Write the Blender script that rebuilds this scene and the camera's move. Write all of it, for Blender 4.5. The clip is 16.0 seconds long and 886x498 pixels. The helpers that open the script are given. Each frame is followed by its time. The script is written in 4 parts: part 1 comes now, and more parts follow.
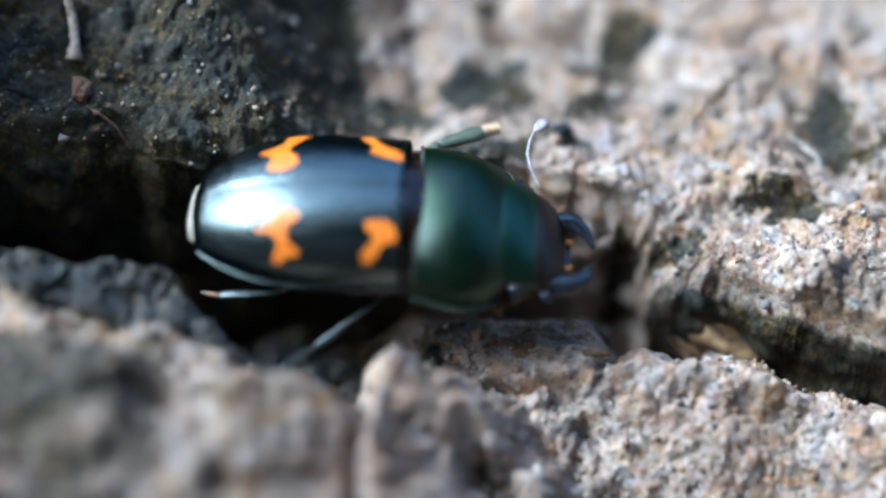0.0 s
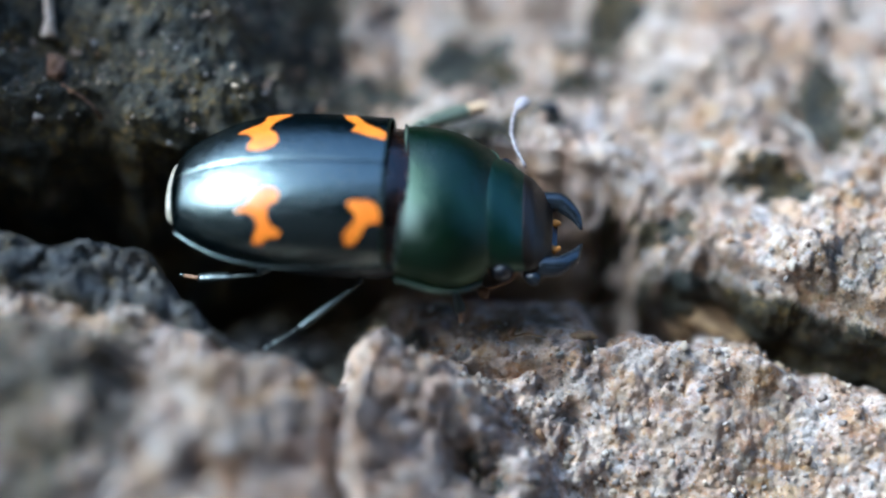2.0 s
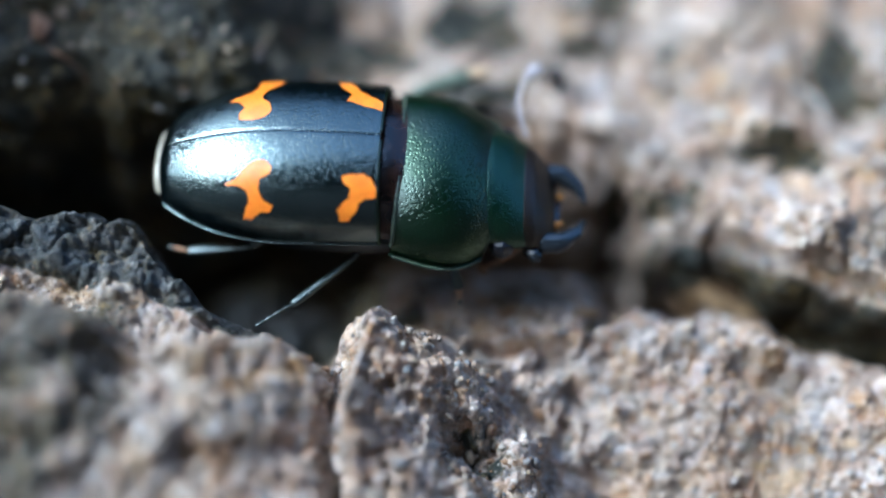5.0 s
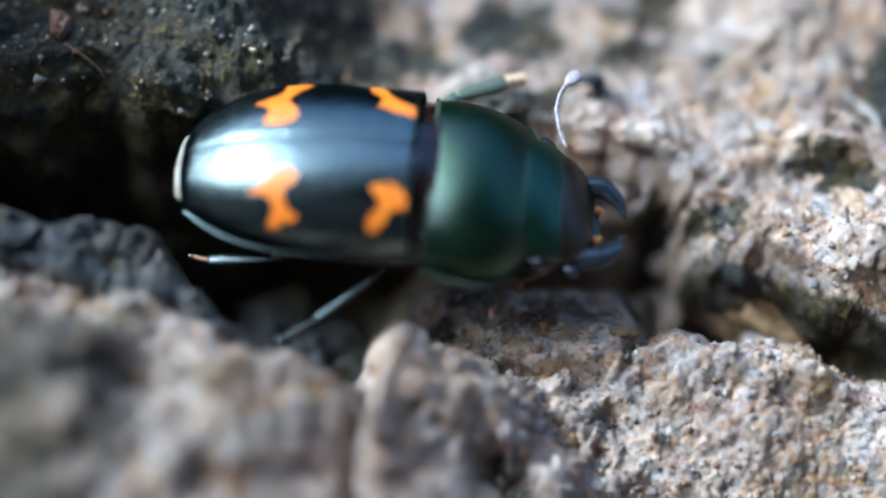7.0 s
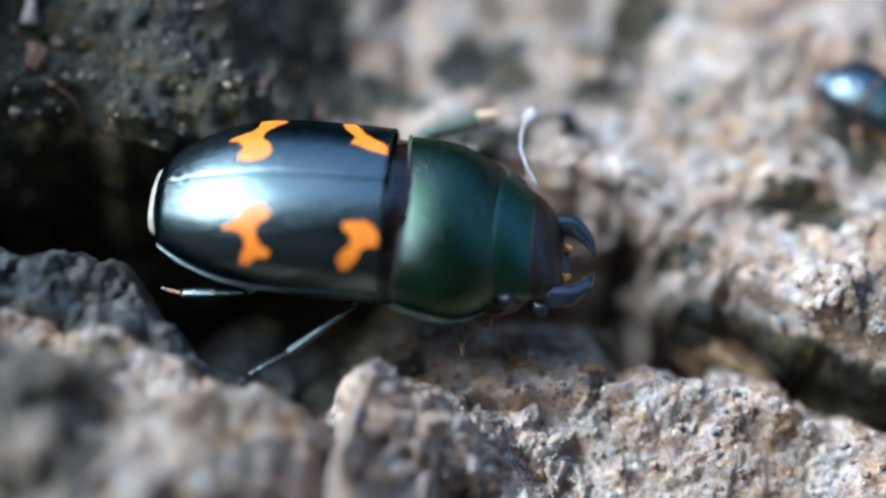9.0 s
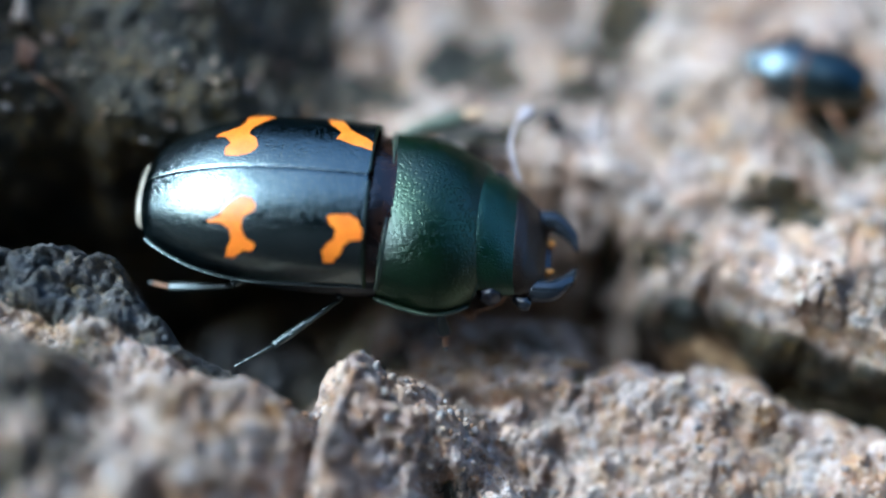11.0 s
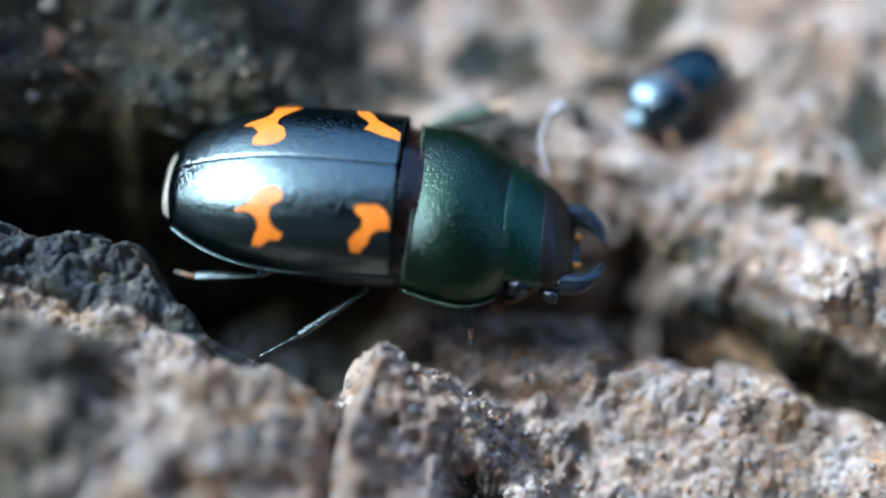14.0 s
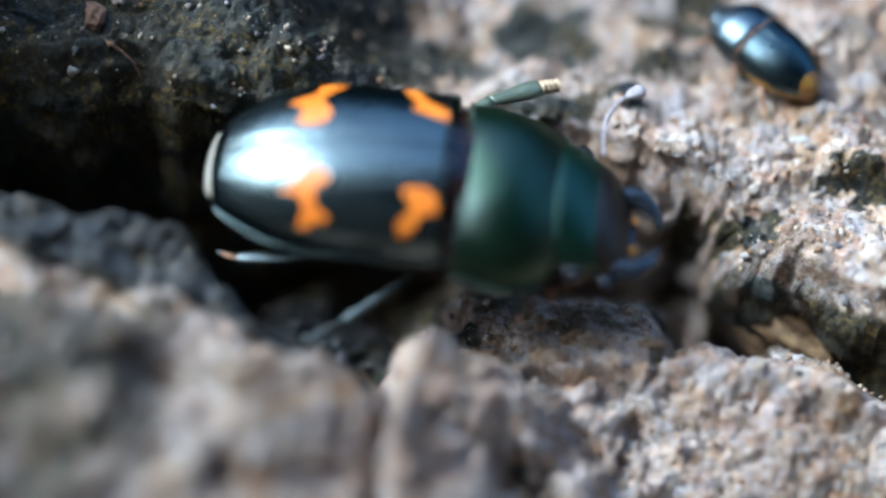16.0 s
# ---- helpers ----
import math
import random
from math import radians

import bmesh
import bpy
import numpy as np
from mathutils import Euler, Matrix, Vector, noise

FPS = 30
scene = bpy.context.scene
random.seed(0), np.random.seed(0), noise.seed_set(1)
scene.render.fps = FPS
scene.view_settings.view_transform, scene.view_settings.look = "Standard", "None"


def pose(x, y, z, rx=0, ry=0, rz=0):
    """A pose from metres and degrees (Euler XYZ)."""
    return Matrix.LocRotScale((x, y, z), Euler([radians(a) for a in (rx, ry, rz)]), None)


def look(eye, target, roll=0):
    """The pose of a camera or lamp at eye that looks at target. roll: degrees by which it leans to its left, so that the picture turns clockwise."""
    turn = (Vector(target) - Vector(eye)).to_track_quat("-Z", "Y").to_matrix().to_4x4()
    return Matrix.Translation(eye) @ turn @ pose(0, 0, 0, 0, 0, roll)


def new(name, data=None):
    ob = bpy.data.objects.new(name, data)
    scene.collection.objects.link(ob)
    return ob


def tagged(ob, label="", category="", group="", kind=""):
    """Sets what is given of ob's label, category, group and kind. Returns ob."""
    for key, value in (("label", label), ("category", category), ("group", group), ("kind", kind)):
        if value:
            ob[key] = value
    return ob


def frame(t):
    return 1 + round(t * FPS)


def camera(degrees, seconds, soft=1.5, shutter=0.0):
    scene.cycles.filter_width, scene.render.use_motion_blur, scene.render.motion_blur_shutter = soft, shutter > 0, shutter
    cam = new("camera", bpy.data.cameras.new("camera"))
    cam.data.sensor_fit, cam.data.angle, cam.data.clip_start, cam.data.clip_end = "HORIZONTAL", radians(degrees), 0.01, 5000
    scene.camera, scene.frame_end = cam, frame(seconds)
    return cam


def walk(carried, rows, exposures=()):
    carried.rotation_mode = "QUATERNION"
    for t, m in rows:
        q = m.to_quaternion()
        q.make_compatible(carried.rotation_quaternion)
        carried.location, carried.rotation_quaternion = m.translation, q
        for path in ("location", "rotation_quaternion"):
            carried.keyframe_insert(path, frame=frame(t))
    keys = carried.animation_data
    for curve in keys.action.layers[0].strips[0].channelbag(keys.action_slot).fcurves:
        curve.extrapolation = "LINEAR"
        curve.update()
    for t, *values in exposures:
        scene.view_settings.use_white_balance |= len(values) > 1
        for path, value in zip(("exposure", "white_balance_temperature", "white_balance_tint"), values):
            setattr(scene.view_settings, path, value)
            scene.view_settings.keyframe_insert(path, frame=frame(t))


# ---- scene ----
MM = 0.001
# the bark is the side of a lying log: all places below are in millimetres on its surface, turned and lifted by SIDE
LEAN, LOG_R = 68.0, 100.0
SIDE = pose(0, 0, 0.1375, LEAN, 0, 0)
# the camera's way: seconds, place in millimetres, turn in degrees
PATH = [
    (0, 0.173, -22.533, 37.051, 33.317, 1.690, -0.668),
    (0.5, -0.064, -22.543, 36.549, 33.438, 1.845, -0.502),
    (1, -0.425, -22.607, 36.727, 33.064, 1.248, -1.031),
    (1.5, -0.079, -22.555, 36.479, 33.213, 1.130, -0.935),
    (2, 0.179, -22.168, 36.108, 32.933, 1.352, -1.057),
    (2.5, 0.400, -21.925, 36.209, 32.937, 1.013, -1.174),
    (3, 0.677, -21.542, 36.032, 31.904, 1.358, -1.106),
    (3.2, 0.639, -21.590, 35.924, 31.637, 1.294, -0.693),
    (5.3, 0.270, -19.994, 35.279, 30.011, 1.120, -0.497),
    (5.5, 0.860, -19.860, 34.861, 30.603, 1.995, -0.063),
    (6, 0.790, -19.583, 34.347, 30.301, 1.792, 0.403),
    (6.5, 0.770, -19.354, 34.251, 29.919, 1.638, 0.662),
    (7, 0.109, -19.022, 34.170, 30.137, 1.369, 0.799),
    (7.5, 0.066, -18.613, 34.105, 30.079, 1.982, 1.822),
    (8, 0.119, -18.606, 33.547, 30.411, 1.877, 1.424),
    (8.5, 0.046, -18.629, 34.361, 30.228, 1.129, 1.335),
    (9, 0.303, -18.642, 34.861, 30.382, 0.452, 0.922),
    (9.5, 0.475, -18.691, 35.261, 30.288, 0.814, 1.460),
    (9.7, 0.592, -18.696, 34.706, 30.519, 0.519, 0.994),
    (12, 0.740, -19.569, 35.131, 31.244, 0.307, 1.316),
    (12.5, 0.592, -19.305, 35.090, 31.257, 0.027, 1.464),
    (13, 0.504, -19.506, 34.982, 31.262, -0.143, 1.198),
    (13.5, 0.435, -19.604, 34.914, 30.984, 0.422, 1.667),
    (14, 0.459, -19.856, 34.546, 31.715, 0.526, 1.898),
    (14.5, -0.353, -19.356, 34.407, 30.988, -0.265, 1.760),
    (15, -0.237, -18.281, 34.877, 29.561, -0.115, 1.960),
    (15.5, -0.144, -18.514, 34.547, 29.676, 0.357, 2.015),
    (16, -0.186, -18.688, 34.143, 29.924, 0.953, 2.713),
]
cam = camera(30, 16.0, soft=2.2)
walk(cam, [(t, SIDE @ pose(x * MM, y * MM, z * MM, a, b, c)) for t, x, y, z, a, b, c in PATH],
     exposures=[(0, 1.60, 4370, 0), (16.0, 1.60, 4370, 0)])
cam.data.dof.use_dof = True
cam.data.dof.aperture_fstop = 14.5
# where the lens is focused: seconds, millimetres before the lens
FOCUS_ON = Vector((-1.9, 1.3, 3.55))
FOCUS = [(0, 2.6), (0.5, 3.3), (1, 3.3), (1.5, 2.8), (2, 1.7), (2.5, 0.8), (3, 0.8), (3.2, 0.7), (5.3, 0.3), (5.5, 0.4), (6, 1.3), (6.5, 1.6), (7, 2.3), (7.5, 2.6),
         (8, 3.7), (8.5, 2.6), (9, 1.5), (9.5, 1.1), (9.7, 1.4), (12, -0.2), (12.5, -0.3), (13, -0.1), (13.5, 0.2), (14, 0.7), (14.5, 1.8), (15, 3.0), (15.5, 2.7), (16, 3.1)]
focus_point = new("focus_point")
cam.data.dof.focus_object = focus_point

# ---- daylight ----
SUN_WAY = (SIDE.to_3x3() @ Vector((-0.65, 0.30, 0.69))).normalized()  # towards the sun
world = bpy.data.worlds.new("sky")
scene.world = world
world.use_nodes = True
wn = world.node_tree.nodes
sky = wn.new("ShaderNodeTexSky")
sky.sky_type = "NISHITA"
sky.sun_disc = False
sky.dust_density, sky.ozone_density = 4.0, 1.0
sky.sun_elevation = math.asin(SUN_WAY.z)
sky.sun_rotation = math.atan2(SUN_WAY.x, SUN_WAY.y)
wn["Background"].inputs["Strength"].default_value = 0.15
world.node_tree.links.new(sky.outputs[0], wn["Background"].inputs[0])
lamp = bpy.data.lights.new("sun", "SUN")
lamp.energy, lamp.angle, lamp.color = 1.4, radians(4.5), (1.0, 0.93, 0.84)
sun = new("sun", lamp)
sun.matrix_world = look(SUN_WAY * 3, (0, 0, 0))


# ---- materials ----
class Mat:
    """A small builder for node materials."""

    def __init__(self, name, roughness=0.6, metallic=0.0, specular=0.5, coat=0.0, coat_rough=0.1):
        self.m = bpy.data.materials.new(name)
        self.m.use_nodes = True
        self.n, self.l = self.m.node_tree.nodes, self.m.node_tree.links
        self.b = self.n["Principled BSDF"]
        self.b.inputs["Roughness"].default_value = roughness
        self.b.inputs["Metallic"].default_value = metallic
        self.b.inputs["Specular IOR Level"].default_value = specular
        self.b.inputs["Coat Weight"].default_value = coat
        self.b.inputs["Coat Roughness"].default_value = coat_rough
        self.co = self.n.new("ShaderNodeTexCoord").outputs["Object"]

    def put(self, sock, value):
        if isinstance(value, bpy.types.NodeSocket):
            self.l.new(value, sock)
        elif isinstance(value, (tuple, list)):
            sock.default_value = (*value, 1.0)[:4] if sock.type == "RGBA" else value
        else:
            sock.default_value = value

    def noise(self, per_mm, detail=4.0, rough=0.55, distort=0.0):
        k = self.n.new("ShaderNodeTexNoise")
        self.l.new(self.co, k.inputs["Vector"])
        for key, v in (("Scale", per_mm * 1000), ("Detail", detail), ("Roughness", rough), ("Distortion", distort)):
            k.inputs[key].default_value = v
        return k.outputs["Fac"]

    def cells(self, per_mm, out="Distance", feature="F1", warp=0.0):
        k = self.n.new("ShaderNodeTexVoronoi")
        k.feature = feature
        at = self.co
        if warp:
            wave, add = self.n.new("ShaderNodeTexNoise"), self.n.new("ShaderNodeVectorMath")
            self.l.new(self.co, wave.inputs["Vector"])
            wave.inputs["Scale"].default_value, wave.inputs["Detail"].default_value = per_mm * 1800, 3.0
            add.operation = "MULTIPLY_ADD"
            self.l.new(wave.outputs["Color"], add.inputs[0])
            add.inputs[1].default_value = (warp * MM,) * 3
            self.l.new(self.co, add.inputs[2])
            at = add.outputs[0]
        self.l.new(at, k.inputs["Vector"])
        k.inputs["Scale"].default_value = per_mm * 1000
        return k.outputs[out]

    def ramp(self, fac, stops):
        k = self.n.new("ShaderNodeValToRGB")
        el = k.color_ramp.elements
        while len(el) < len(stops):
            el.new(0.5)
        for s, (p, c) in zip(el, stops):
            s.position, s.color = p, (*c, 1.0) if isinstance(c, tuple) else (c, c, c, 1.0)
        self.put(k.inputs["Fac"], fac)
        return k.outputs["Color"]

    def mix(self, fac, a, b, mode="MIX"):
        k = self.n.new("ShaderNodeMix")
        k.data_type, k.blend_type = "RGBA", mode
        self.put(k.inputs["Factor"], fac)
        self.put(k.inputs["A"] if False else k.inputs[6], a)
        self.put(k.inputs[7], b)
        return k.outputs[2]

    def math(self, op, a, b=0.0):
        k = self.n.new("ShaderNodeMath")
        k.operation = op
        self.put(k.inputs[0], a)
        self.put(k.inputs[1], b)
        return k.outputs[0]

    def attribute(self, name):
        k = self.n.new("ShaderNodeAttribute")
        k.attribute_name = name
        return k.outputs["Fac"]

    def island(self):
        return self.n.new("ShaderNodeNewGeometry").outputs["Random Per Island"]

    def bump(self, height, mm, strength=1.0):
        k = self.n.new("ShaderNodeBump")
        k.inputs["Strength"].default_value = strength
        k.inputs["Distance"].default_value = mm * MM
        self.put(k.inputs["Height"], height)
        if self.b.inputs["Normal"].is_linked:
            self.l.new(self.b.inputs["Normal"].links[0].from_socket, k.inputs["Normal"])
        self.l.new(k.outputs["Normal"], self.b.inputs["Normal"])
        return k.outputs["Normal"]

    def color(self, c):
        self.put(self.b.inputs["Base Color"], c)
        return self

    def rough(self, r):
        self.put(self.b.inputs["Roughness"], r)
        return self


def bark_material():
    k = Mat("bark", 0.8, specular=0.28)
    big, mid, fine, grit = k.noise(0.30, 5, 0.6, 0.4), k.noise(1.5, 7, 0.68, 0.4), k.noise(6.0, 6, 0.72, 0.3), k.noise(15.0, 4, 0.7)
    hue = k.noise(0.75, 5, 0.6, 0.6)
    pink = k.ramp(mid, [(0.30, (0.15, 0.095, 0.055)), (0.42, (0.38, 0.275, 0.185)), (0.54, (0.54, 0.43, 0.325)), (0.70, (0.64, 0.56, 0.46))])
    grey = k.ramp(mid, [(0.30, (0.07, 0.065, 0.065)), (0.45, (0.22, 0.215, 0.21)), (0.57, (0.38, 0.37, 0.36)), (0.72, (0.60, 0.59, 0.57))])
    ochre = k.ramp(mid, [(0.32, (0.06, 0.038, 0.012)), (0.50, (0.20, 0.14, 0.055)), (0.70, (0.40, 0.32, 0.17))])
    pale = k.mix(k.ramp(hue, [(0.52, 0.0), (0.66, 0.42)]), pink, grey)
    pale = k.mix(k.ramp(big, [(0.50, 0.0), (0.62, 0.85)]), pale, ochre)
    # grains of many hues in the crust: rust, ochre, pink, cream, blue-grey
    for per_mm, share in ((0.8, 0.36), (2.2, 0.38), (6.5, 0.24)):
        hues = k.ramp(k.cells(per_mm, "Color", "F1", 0.9 / per_mm), [(0.24, (0.26, 0.10, 0.030)), (0.36, (0.44, 0.27, 0.10)), (0.46, (0.58, 0.44, 0.36)), (0.55, (0.66, 0.58, 0.50)), (0.64, (0.36, 0.35, 0.385)), (0.76, (0.10, 0.075, 0.06))])
        pale = k.mix(share, pale, hues)
    # dark bark tones; in the crack and hollows they stand in for shade
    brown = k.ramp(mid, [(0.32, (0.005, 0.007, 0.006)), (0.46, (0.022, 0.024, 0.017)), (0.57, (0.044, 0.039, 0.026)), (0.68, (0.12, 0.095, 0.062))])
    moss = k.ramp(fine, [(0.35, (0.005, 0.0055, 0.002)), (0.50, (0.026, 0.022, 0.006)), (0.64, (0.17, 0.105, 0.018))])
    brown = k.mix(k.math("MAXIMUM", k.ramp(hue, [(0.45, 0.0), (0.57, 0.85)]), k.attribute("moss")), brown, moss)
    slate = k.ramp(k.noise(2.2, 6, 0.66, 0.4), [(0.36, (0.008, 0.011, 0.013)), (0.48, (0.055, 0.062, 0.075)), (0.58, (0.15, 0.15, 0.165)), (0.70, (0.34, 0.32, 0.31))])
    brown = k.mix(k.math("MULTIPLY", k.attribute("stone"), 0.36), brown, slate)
    cover = k.math("ADD", k.attribute("algae_shade"), k.math("MULTIPLY", k.math("SUBTRACT", fine, 0.5), 0.7))
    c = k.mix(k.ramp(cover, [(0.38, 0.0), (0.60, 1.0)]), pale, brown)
    c = k.mix(k.ramp(fine, [(0.32, 0.65), (0.47, 0.0)]), c, (0.055, 0.038, 0.026))
    bare = k.ramp(cover, [(0.38, 1.0), (0.60, 0.22)])
    c = k.mix(k.math("MULTIPLY", k.ramp(grit, [(0.58, 0.0), (0.70, 0.4)]), bare), c, (0.70, 0.65, 0.60))
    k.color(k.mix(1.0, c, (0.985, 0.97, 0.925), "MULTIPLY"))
    wet = k.ramp(k.noise(2.6, 4), [(0.38, 0.36), (0.6, 0.85)])
    k.rough(k.mix(k.ramp(cover, [(0.38, 0.0), (0.60, 0.85)]), wet, k.ramp(k.noise(7.0, 4), [(0.46, 0.70), (0.62, 0.26)])))
    k.bump(k.math("SUBTRACT", 1.0, k.cells(6.5, "Distance", "F1", 0.14)), 0.06, 0.6)
    k.bump(fine, 0.08, 0.8)
    k.bump(k.noise(20.0, 3, 0.7), 0.025, 0.7)
    return k.m


def crumb_material():
    k = Mat("crumbs", 0.75, specular=0.25)
    c = k.ramp(k.island(), [(0.0, (0.10, 0.065, 0.04)), (0.2, (0.36, 0.20, 0.09)), (0.38, (0.30, 0.22, 0.16)), (0.55, (0.25, 0.24, 0.23)), (0.8, (0.56, 0.42, 0.26)), (1.0, (0.48, 0.43, 0.37))])
    k.color(k.mix(k.ramp(k.noise(9.0, 4), [(0.4, 0.5), (0.6, 0.0)]), c, (0.12, 0.08, 0.05)))
    k.bump(k.noise(16.0, 3), 0.04, 0.8)
    return k.m


def shell_material(name, base, tint, mark=None, rough=0.40, pits=15.0, gloss=0.88, under=(0.006, 0.009, 0.009), relief=0.020, patch=0.9):
    """Beetle cuticle: a dark mirror-like skin, finely pitted, with pigment marks where the shell carries them."""
    k = Mat(name, 0.3, 0.0, 0.5, 0.15, 0.15)
    c = k.mix(k.ramp(k.noise(patch, 3, 0.5, 0.3), [(0.36, 0.0), (0.66, 1.0)]), base, tint)
    skin = k.n.new("ShaderNodeBsdfAnisotropic")
    skin.distribution = "BECKMANN"
    k.put(skin.inputs["Color"], c)
    k.put(skin.inputs["Roughness"], k.ramp(k.noise(4.0, 4), [(0.3, rough * 0.9), (0.7, rough * 1.12)]))
    k.bump(k.ramp(k.cells(pits), [(0.02, 0.0), (0.5, 1.0)]), relief, 0.6)
    k.bump(k.noise(2.2, 4), 0.04, 0.25)
    k.bump(k.noise(32.0, 3, 0.6), relief * 0.10, 0.6)
    k.l.new(k.b.inputs["Normal"].links[0].from_socket, skin.inputs["Normal"])
    blend = k.n.new("ShaderNodeMixShader")
    share = gloss
    if mark:
        spot = k.math("ADD", k.attribute("mark"), k.math("MULTIPLY", k.math("SUBTRACT", k.noise(5.0, 4), 0.5), 0.16))
        spot = k.ramp(spot, [(0.48, 0.0), (0.53, 1.0)])
        k.color(k.mix(spot, under, k.ramp(k.noise(3.0, 4), [(0.3, mark[0]), (0.7, mark[1])])))
        share = k.ramp(spot, [(0.0, gloss), (1.0, 0.0)])
    else:
        k.color(k.mix(k.noise(3.0, 4), under, tuple(1.6 * c for c in under)))
    k.put(blend.inputs[0], share)
    k.l.new(k.b.outputs[0], blend.inputs[1])
    k.l.new(skin.outputs[0], blend.inputs[2])
    k.l.new(blend.outputs[0], k.n["Material Output"].inputs["Surface"])
    return k.m


def plain_material(name, dark, light, per_mm, rough, bump=0.02, metallic=0.0, specular=0.5):
    k = Mat(name, rough, metallic, specular)
    k.color(k.ramp(k.noise(per_mm, 5), [(0.3, dark), (0.7, light)]))
    k.bump(k.noise(per_mm * 3, 4), bump, 0.7)
    return k.m


def grain_material():
    k = Mat("grain", 0.6, specular=0.4)
    pick = k.n.new("ShaderNodeObjectInfo").outputs["Random"]
    c = k.ramp(pick, [(0.0, (0.10, 0.065, 0.04)), (0.2, (0.36, 0.20, 0.09)), (0.38, (0.28, 0.21, 0.16)), (0.55, (0.25, 0.24, 0.23)), (0.8, (0.54, 0.42, 0.27)), (1.0, (0.48, 0.43, 0.37))])
    k.color(k.mix(k.ramp(k.noise(1.0 / 250, 5), [(0.42, 0.6), (0.6, 0.0)]), c, (0.10, 0.07, 0.045)))
    k.bump(k.noise(4.0 / 1000, 3), 60, 0.3)
    return k.m


BARK, CRUMB, GRAIN = bark_material(), crumb_material(), grain_material()
ORANGE = ((0.62, 0.15, 0.002), (0.78, 0.23, 0.004))
ELYTRA = shell_material("black_shell", (0.108, 0.128, 0.120), (0.130, 0.152, 0.142), ORANGE, 0.24, 17.0, 0.88, (0.004, 0.010, 0.012), 0.010)
GREEN = shell_material("green_black_shell", (0.064, 0.072, 0.062), (0.042, 0.066, 0.034), None, 0.36, 13.0, 0.86, (0.009, 0.034, 0.010), 0.017, 0.40)
HEAD = shell_material("head_shell", (0.055, 0.08, 0.06), (0.07, 0.10, 0.065), None, 0.40, 16.0, 0.8, (0.008, 0.032, 0.012), 0.014)
BLACK = shell_material("black_cuticle", (0.03, 0.035, 0.035), (0.05, 0.05, 0.05), None, 0.4, 6.0, 0.7)
LEG = shell_material("dark_leg", (0.08, 0.095, 0.09), (0.12, 0.13, 0.12), None, 0.34, 16.0, 0.6, (0.016, 0.020, 0.016))
# paler copy of the leg skin, for the one leg that looks lit
LIT_OLIVE_LEG = shell_material("lit_olive_leg", (0.15, 0.17, 0.13), (0.2, 0.21, 0.15), None, 0.4, 16.0, 0.3, (0.10, 0.11, 0.065))
RIM = plain_material("shield_rim", (0.03, 0.045, 0.03), (0.09, 0.11, 0.07), 3, 0.25)
TARSUS = plain_material("brown_tarsus", (0.16, 0.075, 0.03), (0.40, 0.22, 0.11), 6, 0.4)
CREAM = plain_material("cream_cuticle", (0.20, 0.165, 0.105), (0.42, 0.37, 0.28), 3, 0.4)
MEMBRANE = plain_material("brown_membrane", (0.004, 0.003, 0.003), (0.06, 0.025, 0.011), 1.3, 0.22)
BROW = shell_material("brow_shell", (0.030, 0.028, 0.022), (0.045, 0.038, 0.03), None, 0.45, 16.0, 0.6, (0.02, 0.013, 0.008), 0.014)
EYE = plain_material("eye", (0.004, 0.004, 0.006), (0.012, 0.012, 0.016), 10, 0.15)
HORN = plain_material("mandible", (0.006, 0.008, 0.010), (0.018, 0.020, 0.024), 6, 0.14, 0.01, 0.0, 0.7)
AMBER = plain_material("amber_mouth", (0.35, 0.12, 0.01), (0.6, 0.28, 0.04), 8, 0.35)
ANTENNA = plain_material("antenna", (0.25, 0.20, 0.19), (0.5, 0.45, 0.44), 12, 0.4)
FIBRE = plain_material("fibre", (0.32, 0.22, 0.13), (0.66, 0.55, 0.42), 5, 0.6)
SPLINTER = plain_material("splinter", (0.085, 0.045, 0.015), (0.30, 0.19, 0.08), 2.5, 0.65, 0.06)
FLAKE = plain_material("pale_flake", (0.30, 0.26, 0.20), (0.58, 0.53, 0.46), 5, 0.5)
TAN = plain_material("tan_tarsus", (0.30, 0.18, 0.08), (0.62, 0.45, 0.26), 6, 0.6, 0.05)
SOIL = plain_material("soil", (0.008, 0.006, 0.004), (0.025, 0.018, 0.011), 0.02, 0.9, 4.0)
WOODS = plain_material("woods", (0.003, 0.006, 0.002), (0.015, 0.034, 0.008), 0.0025, 0.9, 30.0)
RUST = plain_material("rust_crust", (0.10, 0.045, 0.02), (0.30, 0.17, 0.09), 4, 0.7, 0.06)


# ---- mesh helpers, in millimetres ----
def mesh_object(name, verts, faces, mat, parent=None, label="", smooth=True, attr=None):
    me = bpy.data.meshes.new(name)
    me.from_pydata([(float(v[0]) * MM, float(v[1]) * MM, float(v[2]) * MM) for v in verts], [], [tuple(int(i) for i in f) for f in faces])
    me.materials.append(mat)
    if smooth:
        me.polygons.foreach_set("use_smooth", [True] * len(me.polygons))
    for key, values in (attr or {}).items():
        me.attributes.new(key, "FLOAT", "POINT").data.foreach_set("value", np.asarray(values, dtype=np.float32))
    me.update()
    ob = new(name, me)
    if parent:
        ob.parent = parent
    if label:
        tagged(ob, label)
    return ob


def grid_faces(rows, cols, wrap=False):
    i, j = np.meshgrid(np.arange(rows - 1), np.arange(cols if wrap else cols - 1), indexing="ij")
    k = (j + 1) % cols
    return np.stack([i * cols + j, i * cols + k, (i + 1) * cols + k, (i + 1) * cols + j], -1).reshape(-1, 4)


